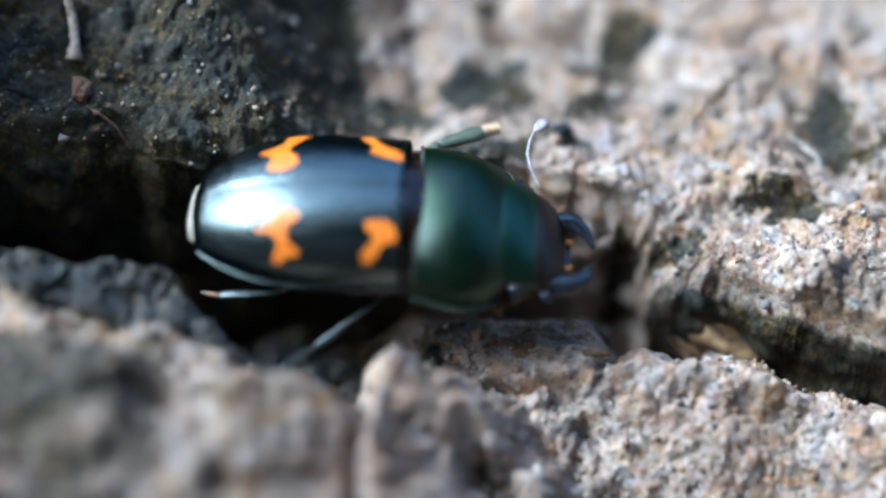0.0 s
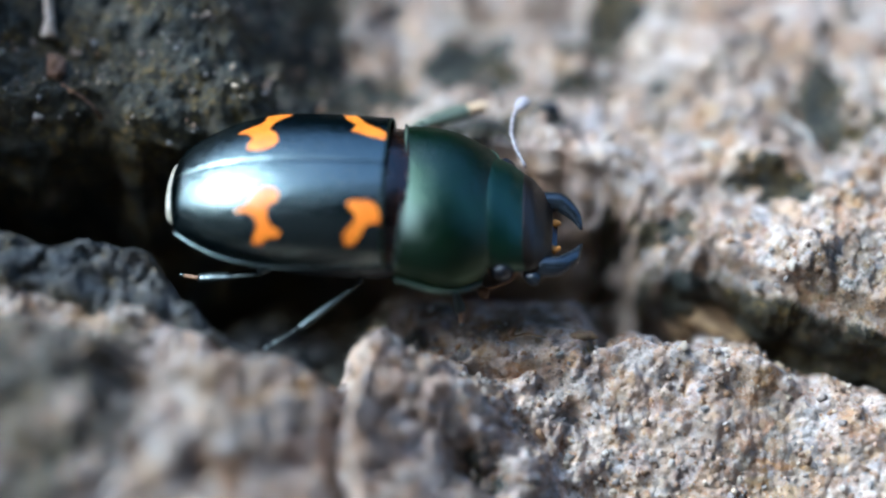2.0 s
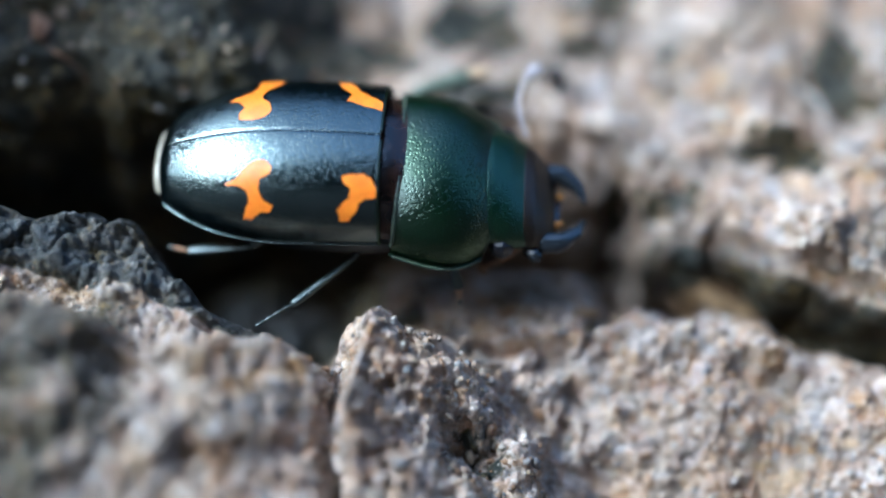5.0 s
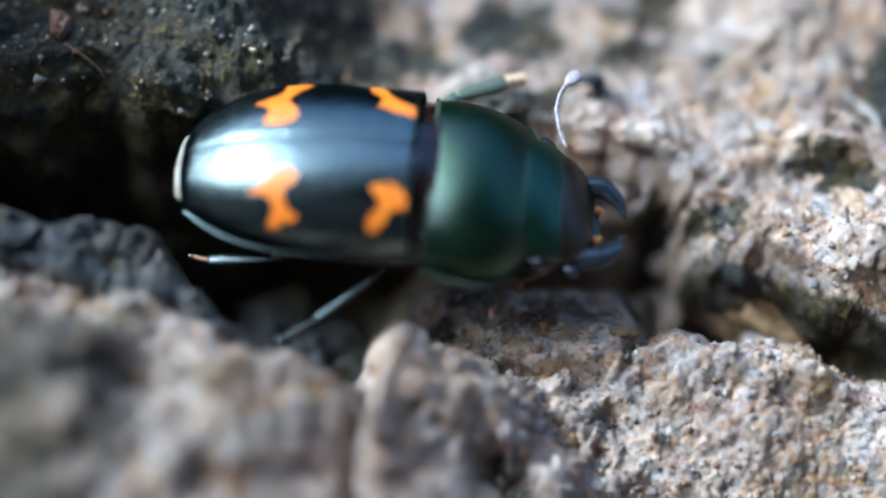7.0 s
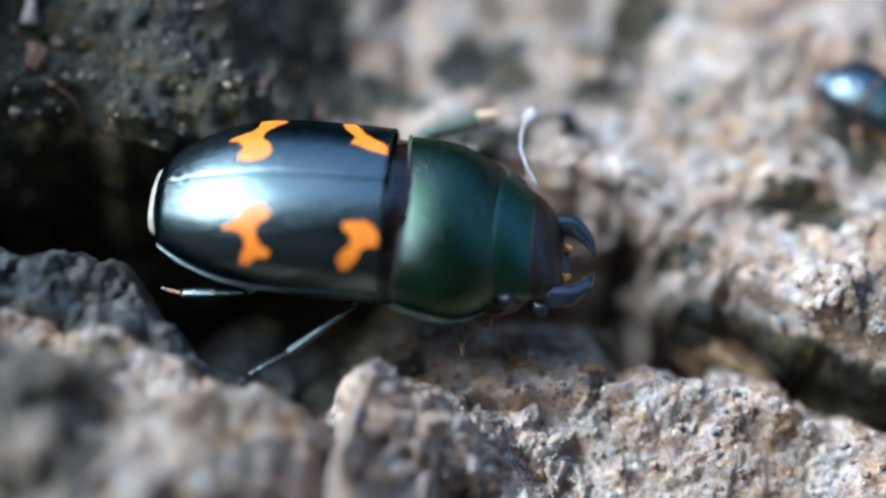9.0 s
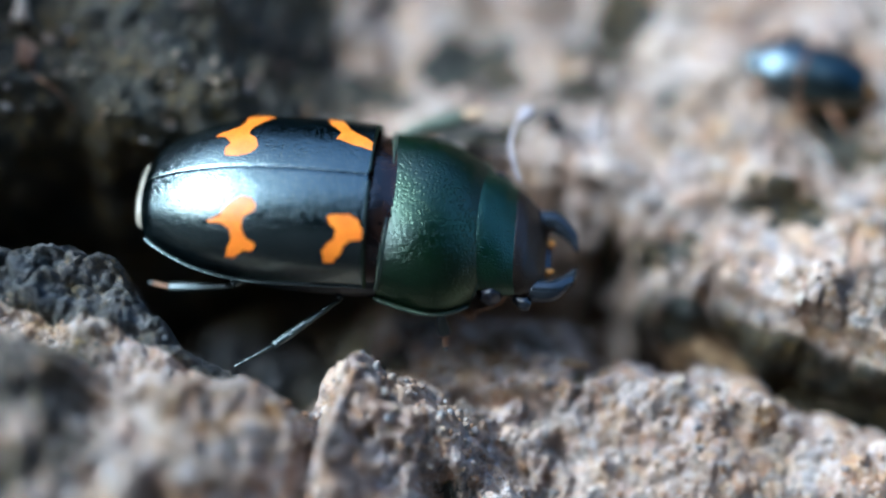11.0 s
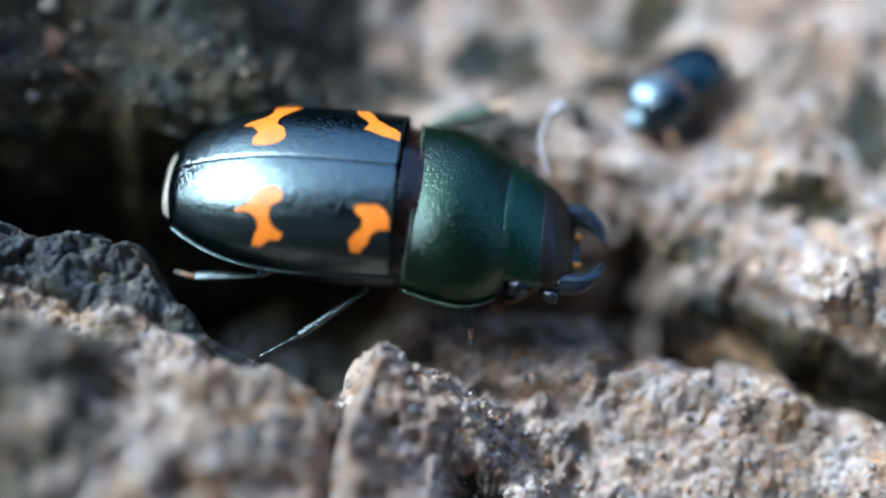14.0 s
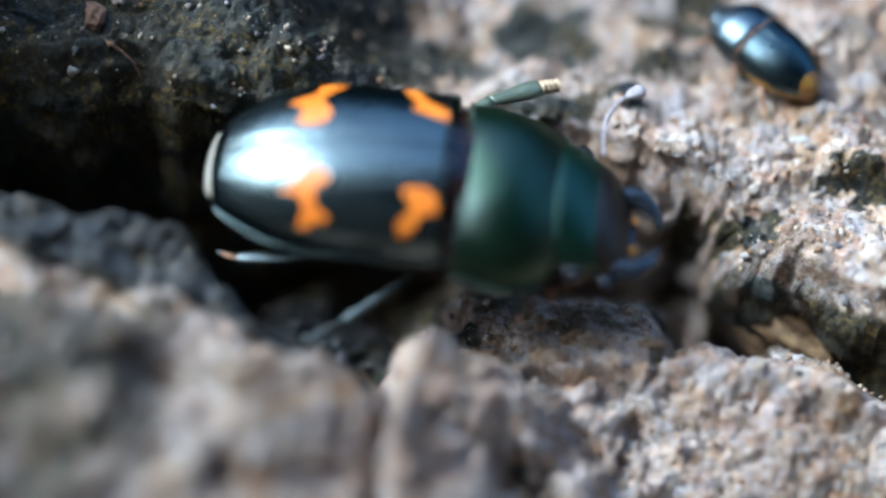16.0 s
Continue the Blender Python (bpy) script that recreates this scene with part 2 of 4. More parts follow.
def loft(rings):
    """Vertices and faces of a closed body through rings of points."""
    rings = np.asarray(rings, float)
    n, m, _ = rings.shape
    faces = [tuple(f) for f in grid_faces(n, m, True)]
    verts = rings.reshape(-1, 3).tolist() + [rings[0].mean(0).tolist(), rings[-1].mean(0).tolist()]
    for j in range(m):
        faces.append((n * m, (j + 1) % m, j))
        faces.append((n * m + 1, (n - 1) * m + j, (n - 1) * m + (j + 1) % m))
    return verts, faces


def tube(path, radii, sides=12, flat=1.0, steps=6):
    """A round, tapered limb along a smooth line through the points."""
    p, r = np.asarray(path, float), np.asarray(radii, float)
    d = np.concatenate([[0], np.cumsum(np.linalg.norm(np.diff(p, axis=0), axis=1))])
    s = np.linspace(0, d[-1], (len(p) - 1) * steps + 1)
    q = np.stack([np.interp(s, d, p[:, i]) for i in range(3)], 1)
    for _ in range(steps // 2):
        q[1:-1] = 0.25 * q[:-2] + 0.5 * q[1:-1] + 0.25 * q[2:]
    rr = np.interp(s, d, r)
    tan = np.gradient(q, axis=0)
    tan /= np.linalg.norm(tan, axis=1)[:, None] + 1e-9
    side = np.cross(tan, (0, 0, 1.0)) + np.array((1e-4, 1e-4, 0))
    side /= np.linalg.norm(side, axis=1)[:, None]
    up = np.cross(side, tan)
    a = np.linspace(0, 2 * math.pi, sides, endpoint=False)
    rings = q[:, None] + rr[:, None, None] * (np.cos(a)[None, :, None] * side[:, None] + flat * np.sin(a)[None, :, None] * up[:, None])
    return loft(rings)


# ---- noise on grids ----
def hash01(ix, iy, seed):
    h = (ix.astype(np.int64) * 374761393 + iy.astype(np.int64) * 668265263 + seed * 974634777) & 0xFFFFFFFF
    h = ((h ^ (h >> 13)) * 1274126177) & 0xFFFFFFFF
    return ((h ^ (h >> 16)) & 0xFFFFFF) / float(0xFFFFFF)


def value_noise(x, y, seed):
    ix, iy = np.floor(x), np.floor(y)
    fx, fy = x - ix, y - iy
    fx, fy = fx * fx * (3 - 2 * fx), fy * fy * (3 - 2 * fy)
    g = lambda dx, dy: hash01(ix + dx, iy + dy, seed)
    return (g(0, 0) * (1 - fx) + g(1, 0) * fx) * (1 - fy) + (g(0, 1) * (1 - fx) + g(1, 1) * fx) * fy - 0.5


def fbm(x, y, seed, octaves=4, gain=0.5):
    total, amp = np.zeros_like(x), 1.0
    for k in range(octaves):
        c, s = math.cos(0.7 * k + 0.4), math.sin(0.7 * k + 0.4)
        total += amp * value_noise((c * x - s * y) * 2 ** k + 13.7 * k, (s * x + c * y) * 2 ** k - 7.1 * k, seed + k)
        amp *= gain
    return total


def lumps(x, y, seed):
    """Rounded grains side by side: 1 at a grain's middle, 0 at its rim."""
    ix, iy = np.floor(x), np.floor(y)
    best = np.full(x.shape, 9.0)
    size = np.ones(x.shape)
    for dx in (-1, 0, 1):
        for dy in (-1, 0, 1):
            cx, cy = ix + dx, iy + dy
            px, py = cx + hash01(cx, cy, seed), cy + hash01(cx, cy, seed + 1)
            d = (x - px) ** 2 + (y - py) ** 2
            size = np.where(d < best, hash01(cx, cy, seed + 2), size)
            best = np.minimum(best, d)
    return np.sqrt(np.clip(1 - best / 0.8, 0, 1)) * (0.35 + 0.65 * size)


def step(v, a, b):
    u = np.clip((v - a) / (b - a), 0, 1)
    return u * u * (3 - 2 * u)


def bump(x, y, cx, cy, rx, ry, turn, power=2.0):
    c, s = math.cos(radians(turn)), math.sin(radians(turn))
    u, v = ((x - cx) * c + (y - cy) * s) / rx, (-(x - cx) * s + (y - cy) * c) / ry
    return np.exp(-(u * u + v * v) ** (power / 2))


# ---- the bark: two banks and the crack between them ----
UPPER = ((-40, -9.5, -6, -2.0, 1, 2.6, 4, 4.8, 5.4, 6.3, 9, 12, 17, 40), (3.9, 3.3, 3.35, 3.9, 4.0, 3.6, 3.3, 2.7, 1.55, 0.8, -0.5, -1.4, -2.4, -5.0))
LOWER = ((-40, -10.3, -9.4, -8.5, -7.8, -7.2, -6.2, -5.8, -4.9, -4.2, -3.4, -2.9, -2.6, -2.2, -1.85, -1.1, -0.2, 0.8, 2, 3, 4.2, 6, 8, 10, 13, 17, 40),
         (2.6, 1.3, 0.85, 0.25, 0.5, 0.3, -0.55, -1.3, -1.9, -2.6, -3.0, -2.9, -2.5, -1.9, -1.5, -2.0, -2.3, -2.3, -1.7, -1.1, -0.7, -1.1, -1.7, -2.6, -3.7, -4.6, -7.5))
# the wet ledge beside the crack, and the high pale knoll before it: its edge and its height
LEDGE = ((-14, -8, -6.1, -5.5, -4.5, -3.5, -2.6), (1.7, 1.9, 1.6, 1.25, 1.1, 1.1, 0.9))
KNOLL_EDGE = ((-14, -9.4, -8.1, -6.5, -5.7, -4.3, -3.1, -2.7, -2.3), (-1.3, -1.9, -2.35, -2.85, -3.0, -2.9, -3.2, -4.0, -6.0))
KNOLL = ((-14, -9, -6, -4.3, -3.1, -2.5), (3.7, 3.5, 3.1, 2.5, 1.7, 1.1))


TRENCH = ((5, 6.5, 7.5, 8.5, 10, 13, 20), (1.0, 0.4, -0.1, -0.6, -1.4, -2.6, -4.6))


def bark_height(x, y, grain=1.0):
    wx = x + 0.9 * fbm(x / 2.6, y / 2.6, 11, 3) + 0.15 * fbm(x / 0.6, y / 0.6, 12, 3)
    wy = y + 0.9 * fbm(x / 2.6, y / 2.6, 21, 3) + 0.10 * fbm(x / 0.6, y / 0.6, 22, 3)
    yu, yl = np.interp(wx, *UPPER), np.interp(wx, *LOWER)
    # upper bank: a dark ridge at one end, a level crusted shelf at the other
    ridge = 1.8 + 1.7 * step(wy, 4.8, 8.8) + 0.6 * step(wy, 3.7, 4.6)
    shelf = -0.25 + 0.04 * (wy - 3.0).clip(0, 8)
    west = 1 - step(wx, -8.2, -1.0)
    hu = ridge * west + shelf * (1 - west)
    hu -= 1.0 * bump(x, y, 4.2, 9.0, 1.6, 1.0, -10) + 0.8 * bump(x, y, 10.0, 4.6, 1.0, 1.6, 20) + 0.6 * bump(x, y, 8.3, 2.9, 1.3, 0.5, 0) + 0.5 * bump(x, y, 5.3, 2.3, 1.2, 0.4, -15)
    hu += 0.5 * bump(x, y, 8.9, 0.9, 0.9, 0.6, -20) + 0.6 * bump(x, y, 8.5, 8.8, 2.0, 1.5, 30)
    # unseen ridge beyond the view, added to shade the dark bank
    hu += 6.5 * bump(x, y, -16.4, 6.5, 2.0, 5.5, 0, 4.0)
    # lower bank: falls away at one end, a high knoll at the other
    hl = -0.45 + 0.42 * (wy + 0.8).clip(-9, 0)
    west2 = 1 - step(wx, -3.2, -1.0)
    hl = hl * (1 - west2) + (np.interp(wx, *LEDGE) - 0.35 * step(-wy, 0.0, 2.5)) * west2
    knoll = step(np.interp(wx, *KNOLL_EDGE) - wy, -0.45, 0.75) * (1 - step(wx, -3.0, -1.9))
    hl = hl + (np.interp(wx, *KNOLL) - 0.25 * (-wy - 3.0).clip(0, 6) - hl) * knoll
    # a pointed block: steep towards the knoll, its crest falling slowly the other way
    block = 1.6 - 0.62 * (wx + 1.85).clip(0, 9) - 1.9 * (-1.95 - wx).clip(0, 9) - 0.10 * (-2.0 - wy).clip(0, 9)
    hl = np.maximum(hl, block + 0.5 * fbm(x / 0.7, y / 0.7, 37, 4))
    hl += 0.5 * bump(x, y, -2.5, -4.6, 0.6, 0.9, 0)
    hl -= 0.6 * bump(x, y, -7.6, -4.0, 1.0, 0.5, 10) + 1.5 * bump(x, y, 0.3, -4.9, 1.0, 0.6, 0)
    hl += 0.25 * bump(x, y, 4.2, -0.9, 0.9, 0.5, 0) - 0.3 * bump(x, y, 3.6, -1.2, 2.0, 1.2, 0) + 0.5 * bump(x, y, -7.7, 0.1, 0.6, 0.5, 0) + 0.5 * bump(x, y, 1.6, -4.8, 0.6, 0.4, 0)
    east = step(wx, 5.1, 6.6)
    floor = -7.0 + 5.2 * east
    su, sl = step(wy - yu, -1.0, 0.6), step(yl - wy, -0.6 - 0.3 * east - 1.9 * np.exp(-((wx - 1.9) / 1.7) ** 2), 0.6)
    h = floor + (hu - floor) * su + (hl - floor) * sl
    # unseen rise closing the crack's far end, added to keep sun out
    h += 7.5 * bump(x, y, -16.4, 3.4, 2.4, 2.4, 0, 4.0) * (1 - np.maximum(su, sl))
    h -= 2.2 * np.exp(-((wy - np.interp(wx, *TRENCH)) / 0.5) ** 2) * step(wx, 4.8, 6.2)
    # a dark wet slope below the hind leg
    h = np.maximum(h, -1.7 - 0.9 * (wy - yl - 0.5).clip(0, 9) - 0.9 * (np.abs(wx + 3.2) - 1.6).clip(0) ** 2 - 9 * (yl - 0.3 - wy).clip(0) + 0.5 * fbm(x / 0.9, y / 0.9, 39, 4))
    # a mossy ledge below the beetle's neck
    h = np.maximum(h, -0.8 - 0.35 * (y + 1.8).clip(0, 9) - 1.0 * (-1.8 - y).clip(0, 9) - 1.2 * (np.abs(x - 1.1) - 1.9).clip(0) ** 2 - 1.6 * (y - 0.2).clip(0) ** 2 + 0.5 * fbm(x / 0.9, y / 0.9, 35, 3))
    rough = 0.35 + 0.65 * np.maximum(su, sl)
    h += 0.75 * fbm(x / 2.3, y / 2.3, 31, 3) * rough
    if not grain:
        return h
    level = 1 - 0.5 * sl * step(x, -0.5, 1.0)
    h += 0.30 * level * lumps(x / 0.95 + 0.3 * fbm(x, y, 5, 2), y / 0.95, 41) * rough
    h += 0.20 * level * lumps(x / 0.38, y / 0.38 + 0.4 * fbm(x * 2, y * 2, 6, 2), 51)
    h += 0.085 * lumps(x / 0.17 + 0.5 * fbm(x * 3, y * 3, 8, 2), y / 0.17, 57)
    h += 0.18 * fbm(x / 0.5, y / 0.5, 61, 4, 0.55)
    stony = stone_cover(x, y)
    h += stony * (0.55 * lumps(x / 0.8 + 0.6 * fbm(x, y, 15, 3), y / 0.6, 43) + 0.28 * lumps(x / 0.33, y / 0.33 + 0.5 * fbm(x * 2, y * 2, 16, 2), 53) - 0.3)
    return h


def stone_cover(x, y):
    """Where the crust is broken into blue-grey pieces: the ledge beside the crack."""
    rim = np.interp(x, *KNOLL_EDGE) + 0.6
    return step(-x, 2.9, 4.2) * step(y - rim + 0.6 * fbm(x / 1.1, y / 1.1, 79, 3), -0.2, 0.5) * (1 - step(y, 1.2, 2.2))


def algae_shade_cover(x, y):
    """Where dark algae, old wet bark and painted shade replace the pale crust."""
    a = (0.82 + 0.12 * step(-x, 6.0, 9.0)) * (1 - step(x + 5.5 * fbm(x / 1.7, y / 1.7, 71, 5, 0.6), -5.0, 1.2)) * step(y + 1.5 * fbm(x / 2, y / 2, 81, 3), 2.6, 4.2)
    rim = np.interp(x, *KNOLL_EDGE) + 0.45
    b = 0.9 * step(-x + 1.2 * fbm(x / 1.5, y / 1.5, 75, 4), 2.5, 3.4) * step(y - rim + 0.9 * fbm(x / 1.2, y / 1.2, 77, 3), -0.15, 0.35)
    # old wet bark in the crack, darkened further for the crack's shade
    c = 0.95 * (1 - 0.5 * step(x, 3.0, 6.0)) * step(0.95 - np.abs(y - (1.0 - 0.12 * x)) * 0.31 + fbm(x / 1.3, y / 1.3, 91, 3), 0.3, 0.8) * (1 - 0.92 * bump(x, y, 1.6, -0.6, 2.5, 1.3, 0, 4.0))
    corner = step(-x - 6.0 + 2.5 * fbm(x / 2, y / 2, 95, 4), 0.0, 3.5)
    # duller crust on the knoll, duller still towards its outer end
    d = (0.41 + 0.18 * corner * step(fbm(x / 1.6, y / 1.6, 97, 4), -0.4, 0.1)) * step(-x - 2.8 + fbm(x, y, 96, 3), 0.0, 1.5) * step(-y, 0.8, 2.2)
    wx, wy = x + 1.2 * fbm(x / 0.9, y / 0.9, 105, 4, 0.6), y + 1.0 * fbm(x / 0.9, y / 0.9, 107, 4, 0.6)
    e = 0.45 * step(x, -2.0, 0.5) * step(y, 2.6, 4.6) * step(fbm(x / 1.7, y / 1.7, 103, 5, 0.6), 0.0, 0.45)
    # mossy hollows, and a dark hole painted in near the antenna
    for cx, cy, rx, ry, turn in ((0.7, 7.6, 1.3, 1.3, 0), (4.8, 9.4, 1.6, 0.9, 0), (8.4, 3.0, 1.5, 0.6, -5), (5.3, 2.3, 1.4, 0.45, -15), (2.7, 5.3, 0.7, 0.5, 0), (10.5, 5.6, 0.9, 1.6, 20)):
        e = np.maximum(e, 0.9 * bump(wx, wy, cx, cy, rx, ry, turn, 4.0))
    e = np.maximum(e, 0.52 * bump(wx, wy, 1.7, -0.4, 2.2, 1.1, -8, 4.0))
    # fainter patches; the last paints shade into a hollow of the lower bank
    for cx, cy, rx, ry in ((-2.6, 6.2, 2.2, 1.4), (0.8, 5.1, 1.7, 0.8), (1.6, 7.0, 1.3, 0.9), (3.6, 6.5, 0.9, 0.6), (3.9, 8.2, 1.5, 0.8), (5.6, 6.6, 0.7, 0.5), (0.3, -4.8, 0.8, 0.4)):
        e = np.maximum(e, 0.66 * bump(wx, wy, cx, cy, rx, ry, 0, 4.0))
    # shade of the narrow trench, painted along its line
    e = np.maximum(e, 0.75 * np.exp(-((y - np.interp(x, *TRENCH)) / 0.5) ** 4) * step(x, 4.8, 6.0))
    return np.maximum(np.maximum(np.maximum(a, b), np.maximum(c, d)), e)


def steepness(base, xs, ys):
    gy, gx = np.gradient(base, ys, xs)
    return step(np.hypot(gx, gy), 0.9, 2.2)


def lumpy_walls(x, y, h, xs, ys):
    """Pushes steep faces out sideways in grains, so that they are as rough as the level ground."""
    gy, gx = np.gradient(h, ys, xs)
    slope = np.maximum(np.hypot(gx, gy), 1e-6)
    steep = step(slope, 1.6, 3.2) * (1 - step(np.hypot(x, y - 2), 25, 30))
    u = x + y * 0.6
    push = 0.22 * lumps(u / 0.75, h / 0.6, 101) + 0.07 * lumps(u / 0.3, h / 0.27, 111) + 0.5 * fbm(u / 1.3, h / 0.8, 121, 5, 0.6)
    k = steep * push / slope
    return x - gx * k * 0.6, y - gy * k


def wrap(x, y, h):
    """From the flat plan onto the round log."""
    return np.stack([x, (LOG_R + h) * np.sin(y / LOG_R), (LOG_R + h) * np.cos(y / LOG_R) - LOG_R], -1)


def on_bark(x, y, lift=0.0):
    p = wrap(np.array([float(x)]), np.array([float(y)]), bark_height(np.array([float(x)]), np.array([float(y)])))[0]
    return (p[0], p[1], p[2] + lift)


def fast_mesh(name, verts, faces, mat):
    me = bpy.data.meshes.new(name)
    k = faces.shape[1]
    me.vertices.add(len(verts))
    me.vertices.foreach_set("co", (verts * MM).astype(np.float32).ravel())
    me.loops.add(faces.size)
    me.polygons.add(len(faces))
    me.loops.foreach_set("vertex_index", faces.astype(np.int32).ravel())
    me.polygons.foreach_set("loop_start", np.arange(0, faces.size, k, dtype=np.int32))
    me.polygons.foreach_set("use_smooth", np.ones(len(faces), dtype=bool))
    me.update(calc_edges=True)
    me.materials.append(mat)
    return me


def build_log():
    def axis(a, b, lo, hi, d):
        inner = np.arange(a, b, d)
        grow = np.cumsum(np.minimum(d * 1.25 ** np.arange(1, 120), 6))
        left, right = a - grow, inner[-1] + grow
        return np.concatenate([[lo], left[left > lo][::-1], inner, right[right < hi], [hi]])
    half = math.pi * LOG_R
    xs, ys = axis(-15.0, 14.5, -170, 170, 0.042), axis(-8.0, 12.5, -half, half, 0.042)
    x, y = np.meshgrid(xs, ys)
    far = step(np.hypot(x, y - 2), 30, 60)
    base = bark_height(x, y, 0)
    steep = steepness(base, xs, ys)
    h = (base + (bark_height(x, y) - base) * (1 - 0.88 * steep)) * (1 - far) + far * 5.0 * fbm(x / 14, y / 14, 33, 4)
    x, y = lumpy_walls(x, y, base, xs, ys)
    h[0] = h[-1] = 0.5 * (h[0] + h[-1])
    h[:, 0] = h[:, -1] = -LOG_R + 0.5
    me = fast_mesh("log", wrap(x, y, h).reshape(-1, 3), grid_faces(len(ys), len(xs)), BARK)
    me.attributes.new("algae_shade", "FLOAT", "POINT").data.foreach_set("value", algae_shade_cover(x, y).astype(np.float32).ravel())
    me.attributes.new("stone", "FLOAT", "POINT").data.foreach_set("value", stone_cover(x, y).astype(np.float32).ravel())
    me.attributes.new("moss", "FLOAT", "POINT").data.foreach_set("value", (0.9 * bump(x, y, 1.5, -0.6, 2.3, 1.3, 0, 4.0)).astype(np.float32).ravel())
    ob = tagged(new("log", me), "rough weathered log bark with a dark crack and pale crust", "log", kind="structure")
    ob.matrix_world = SIDE
    return ob


log = build_log()


def build_surroundings():
    """Forest floor under the log, and the unseen plain edge of a wood added all round."""
    n = 41
    g = np.concatenate([-np.geomspace(60, 0.1, n), np.geomspace(0.1, 60, n)])
    x, y = np.meshgrid(g, g)
    z = 0.02 * fbm(x * 3, y * 3, 7, 4) - 0.004
    me = fast_mesh("ground", np.stack([x, y, z], -1).reshape(-1, 3) / MM, grid_faces(2 * n, 2 * n), SOIL)
    tagged(new("ground", me), "brown forest floor of soil and leaf litter", "ground", kind="structure")
    a = np.linspace(0, 2 * math.pi, 181)
    k = np.linspace(0, 1, 14)
    A, K = np.meshgrid(a, k)
    # taller behind the camera, to darken reflections in the wing cases
    top = 1.8 + 7.0 * np.exp(-((A - radians(290)) / radians(36)) ** 2) + 0.8 * fbm(np.cos(A) * 6, np.sin(A) * 6, 17, 4)
    r = 9.0 + 1.6 * fbm(np.cos(A) * 9 + K * 3, np.sin(A) * 9, 19, 3)
    me = fast_mesh("backdrop", np.stack([r * np.cos(A), r * np.sin(A), K * top - 0.3], -1).reshape(-1, 3) / MM, grid_faces(14, 181), WOODS)
    tagged(new("backdrop", me), "unseen dark green wood edge, raised behind the camera to darken reflections", "wood", kind="structure")
    # unseen tree crowns added overhead and beyond the log, to darken the shell's reflections
    a, b = np.meshgrid(np.radians(np.linspace(-80, 80, 60)), np.linspace(0, 1, 50))
    edge = 84 + 5 * fbm(a * 4, a * 0 + 2, 23, 4)
    p = np.radians(edge + (172 - edge) * b)
    r = 10.0 + 1.5 * fbm(a * 6, b * 8, 29, 4)
    me = fast_mesh("canopy", np.stack([r * np.sin(a), -r * np.cos(a) * np.cos(p), r * np.cos(a) * np.sin(p)], -1).reshape(-1, 3) / MM, grid_faces(50, 60), WOODS)
    tagged(new("canopy", me), "unseen dark green tree crowns added overhead to darken reflections", "canopy", kind="structure")


build_surroundings()


def stone_shape(name, seed, levels=2, rough=0.3):
    """A rough rounded stone of unit size, as vertices and faces."""
    bm = bmesh.new()
    bmesh.ops.create_icosphere(bm, subdivisions=levels, radius=1.0)
    for v in bm.verts:
        p = v.co.normalized()
        v.co = p * (1 + rough * (noise.noise(p * 1.4 + Vector((seed, 0, 0))) + 0.6 * noise.noise(p * 3.1 + Vector((0, seed, 0))) + 0.3 * noise.noise(p * 7 + Vector((0, 0, seed)))))
    verts, faces = np.array([v.co[:] for v in bm.verts]), [tuple(v.index for v in f.verts) for f in bm.faces]
    bm.free()
    return verts, faces


def build_crumbs():
    """Loose grains of crust: the larger ones singly, the rest too many to count."""
    ball, tris = stone_shape("ball", 0, 2, 0.0)
    tris = np.array(tris)
    rng = np.random.default_rng(5)
    n = 15000
    x, y = rng.uniform(-13.5, 13.5, n), rng.uniform(-7.5, 12, n)
    keep = rng.uniform(0, 1, n) > 0.75 * np.clip(algae_shade_cover(x, y), 0, 1) + 0.5 * stone_cover(x, y)
    keep &= value_noise(x / 1.1, y / 1.1, 99) + rng.uniform(-0.3, 0.3, n) > -0.15
    x, y = x[keep], y[keep]
    size = np.clip(0.036 * np.exp(0.62 * rng.standard_normal(len(x))), 0.02, 0.17)
    order = np.argsort(-size)
    x, y, size = x[order], y[order], size[order]
    h = bark_height(x, y)
    shapes = [fast_mesh("grain", stone_shape("grain", 3.7 * k + 1, 2, 0.75)[0] * (1.0, rng.uniform(0.6, 0.95), rng.uniform(0.5, 0.9)), tris, GRAIN) for k in range(9)]
    big = 290
    for k in range(big):
        p = wrap(x[k], y[k], h[k] - 0.15 * size[k])
        ob = new("grain", shapes[k % 9])
        ob.parent = log
        ob.matrix_basis = Matrix.LocRotScale(Vector(p) * MM, Euler(rng.uniform(0, 6.28, 3)), Vector((size[k],) * 3))
    x, y, size, h = x[big:], y[big:], size[big:], h[big:]
    n = len(x)
    at = wrap(x, y, h - 0.1 * size)
    turn = np.linalg.qr(rng.standard_normal((n, 3, 3)))[0]
    shape = 1 + 0.26 * rng.standard_normal((n, len(ball), 1)).clip(-1.2, 1.2)
    pts = ball[None] * shape * (size[:, None] * rng.uniform(0.55, 1.25, (n, 3)))[:, None]
    pts = np.einsum("nij,nkj->nki", turn, pts) + at[:, None]
    faces = (tris[None] + (np.arange(n) * len(ball))[:, None, None]).reshape(-1, 3)
    ob = tagged(new("crumbs", fast_mesh("crumbs", pts.reshape(-1, 3), faces, CRUMB)), "loose pale and brown grains of crust on the bark", "grains", kind="stuff")
    ob.matrix_world = SIDE


build_crumbs()


# ---- small things on the bark ----
def thing(name, verts, faces, mat, label, category):
    ob = tagged(mesh_object(name, verts, faces, mat), label, category)
    ob.matrix_world = SIDE
    return ob


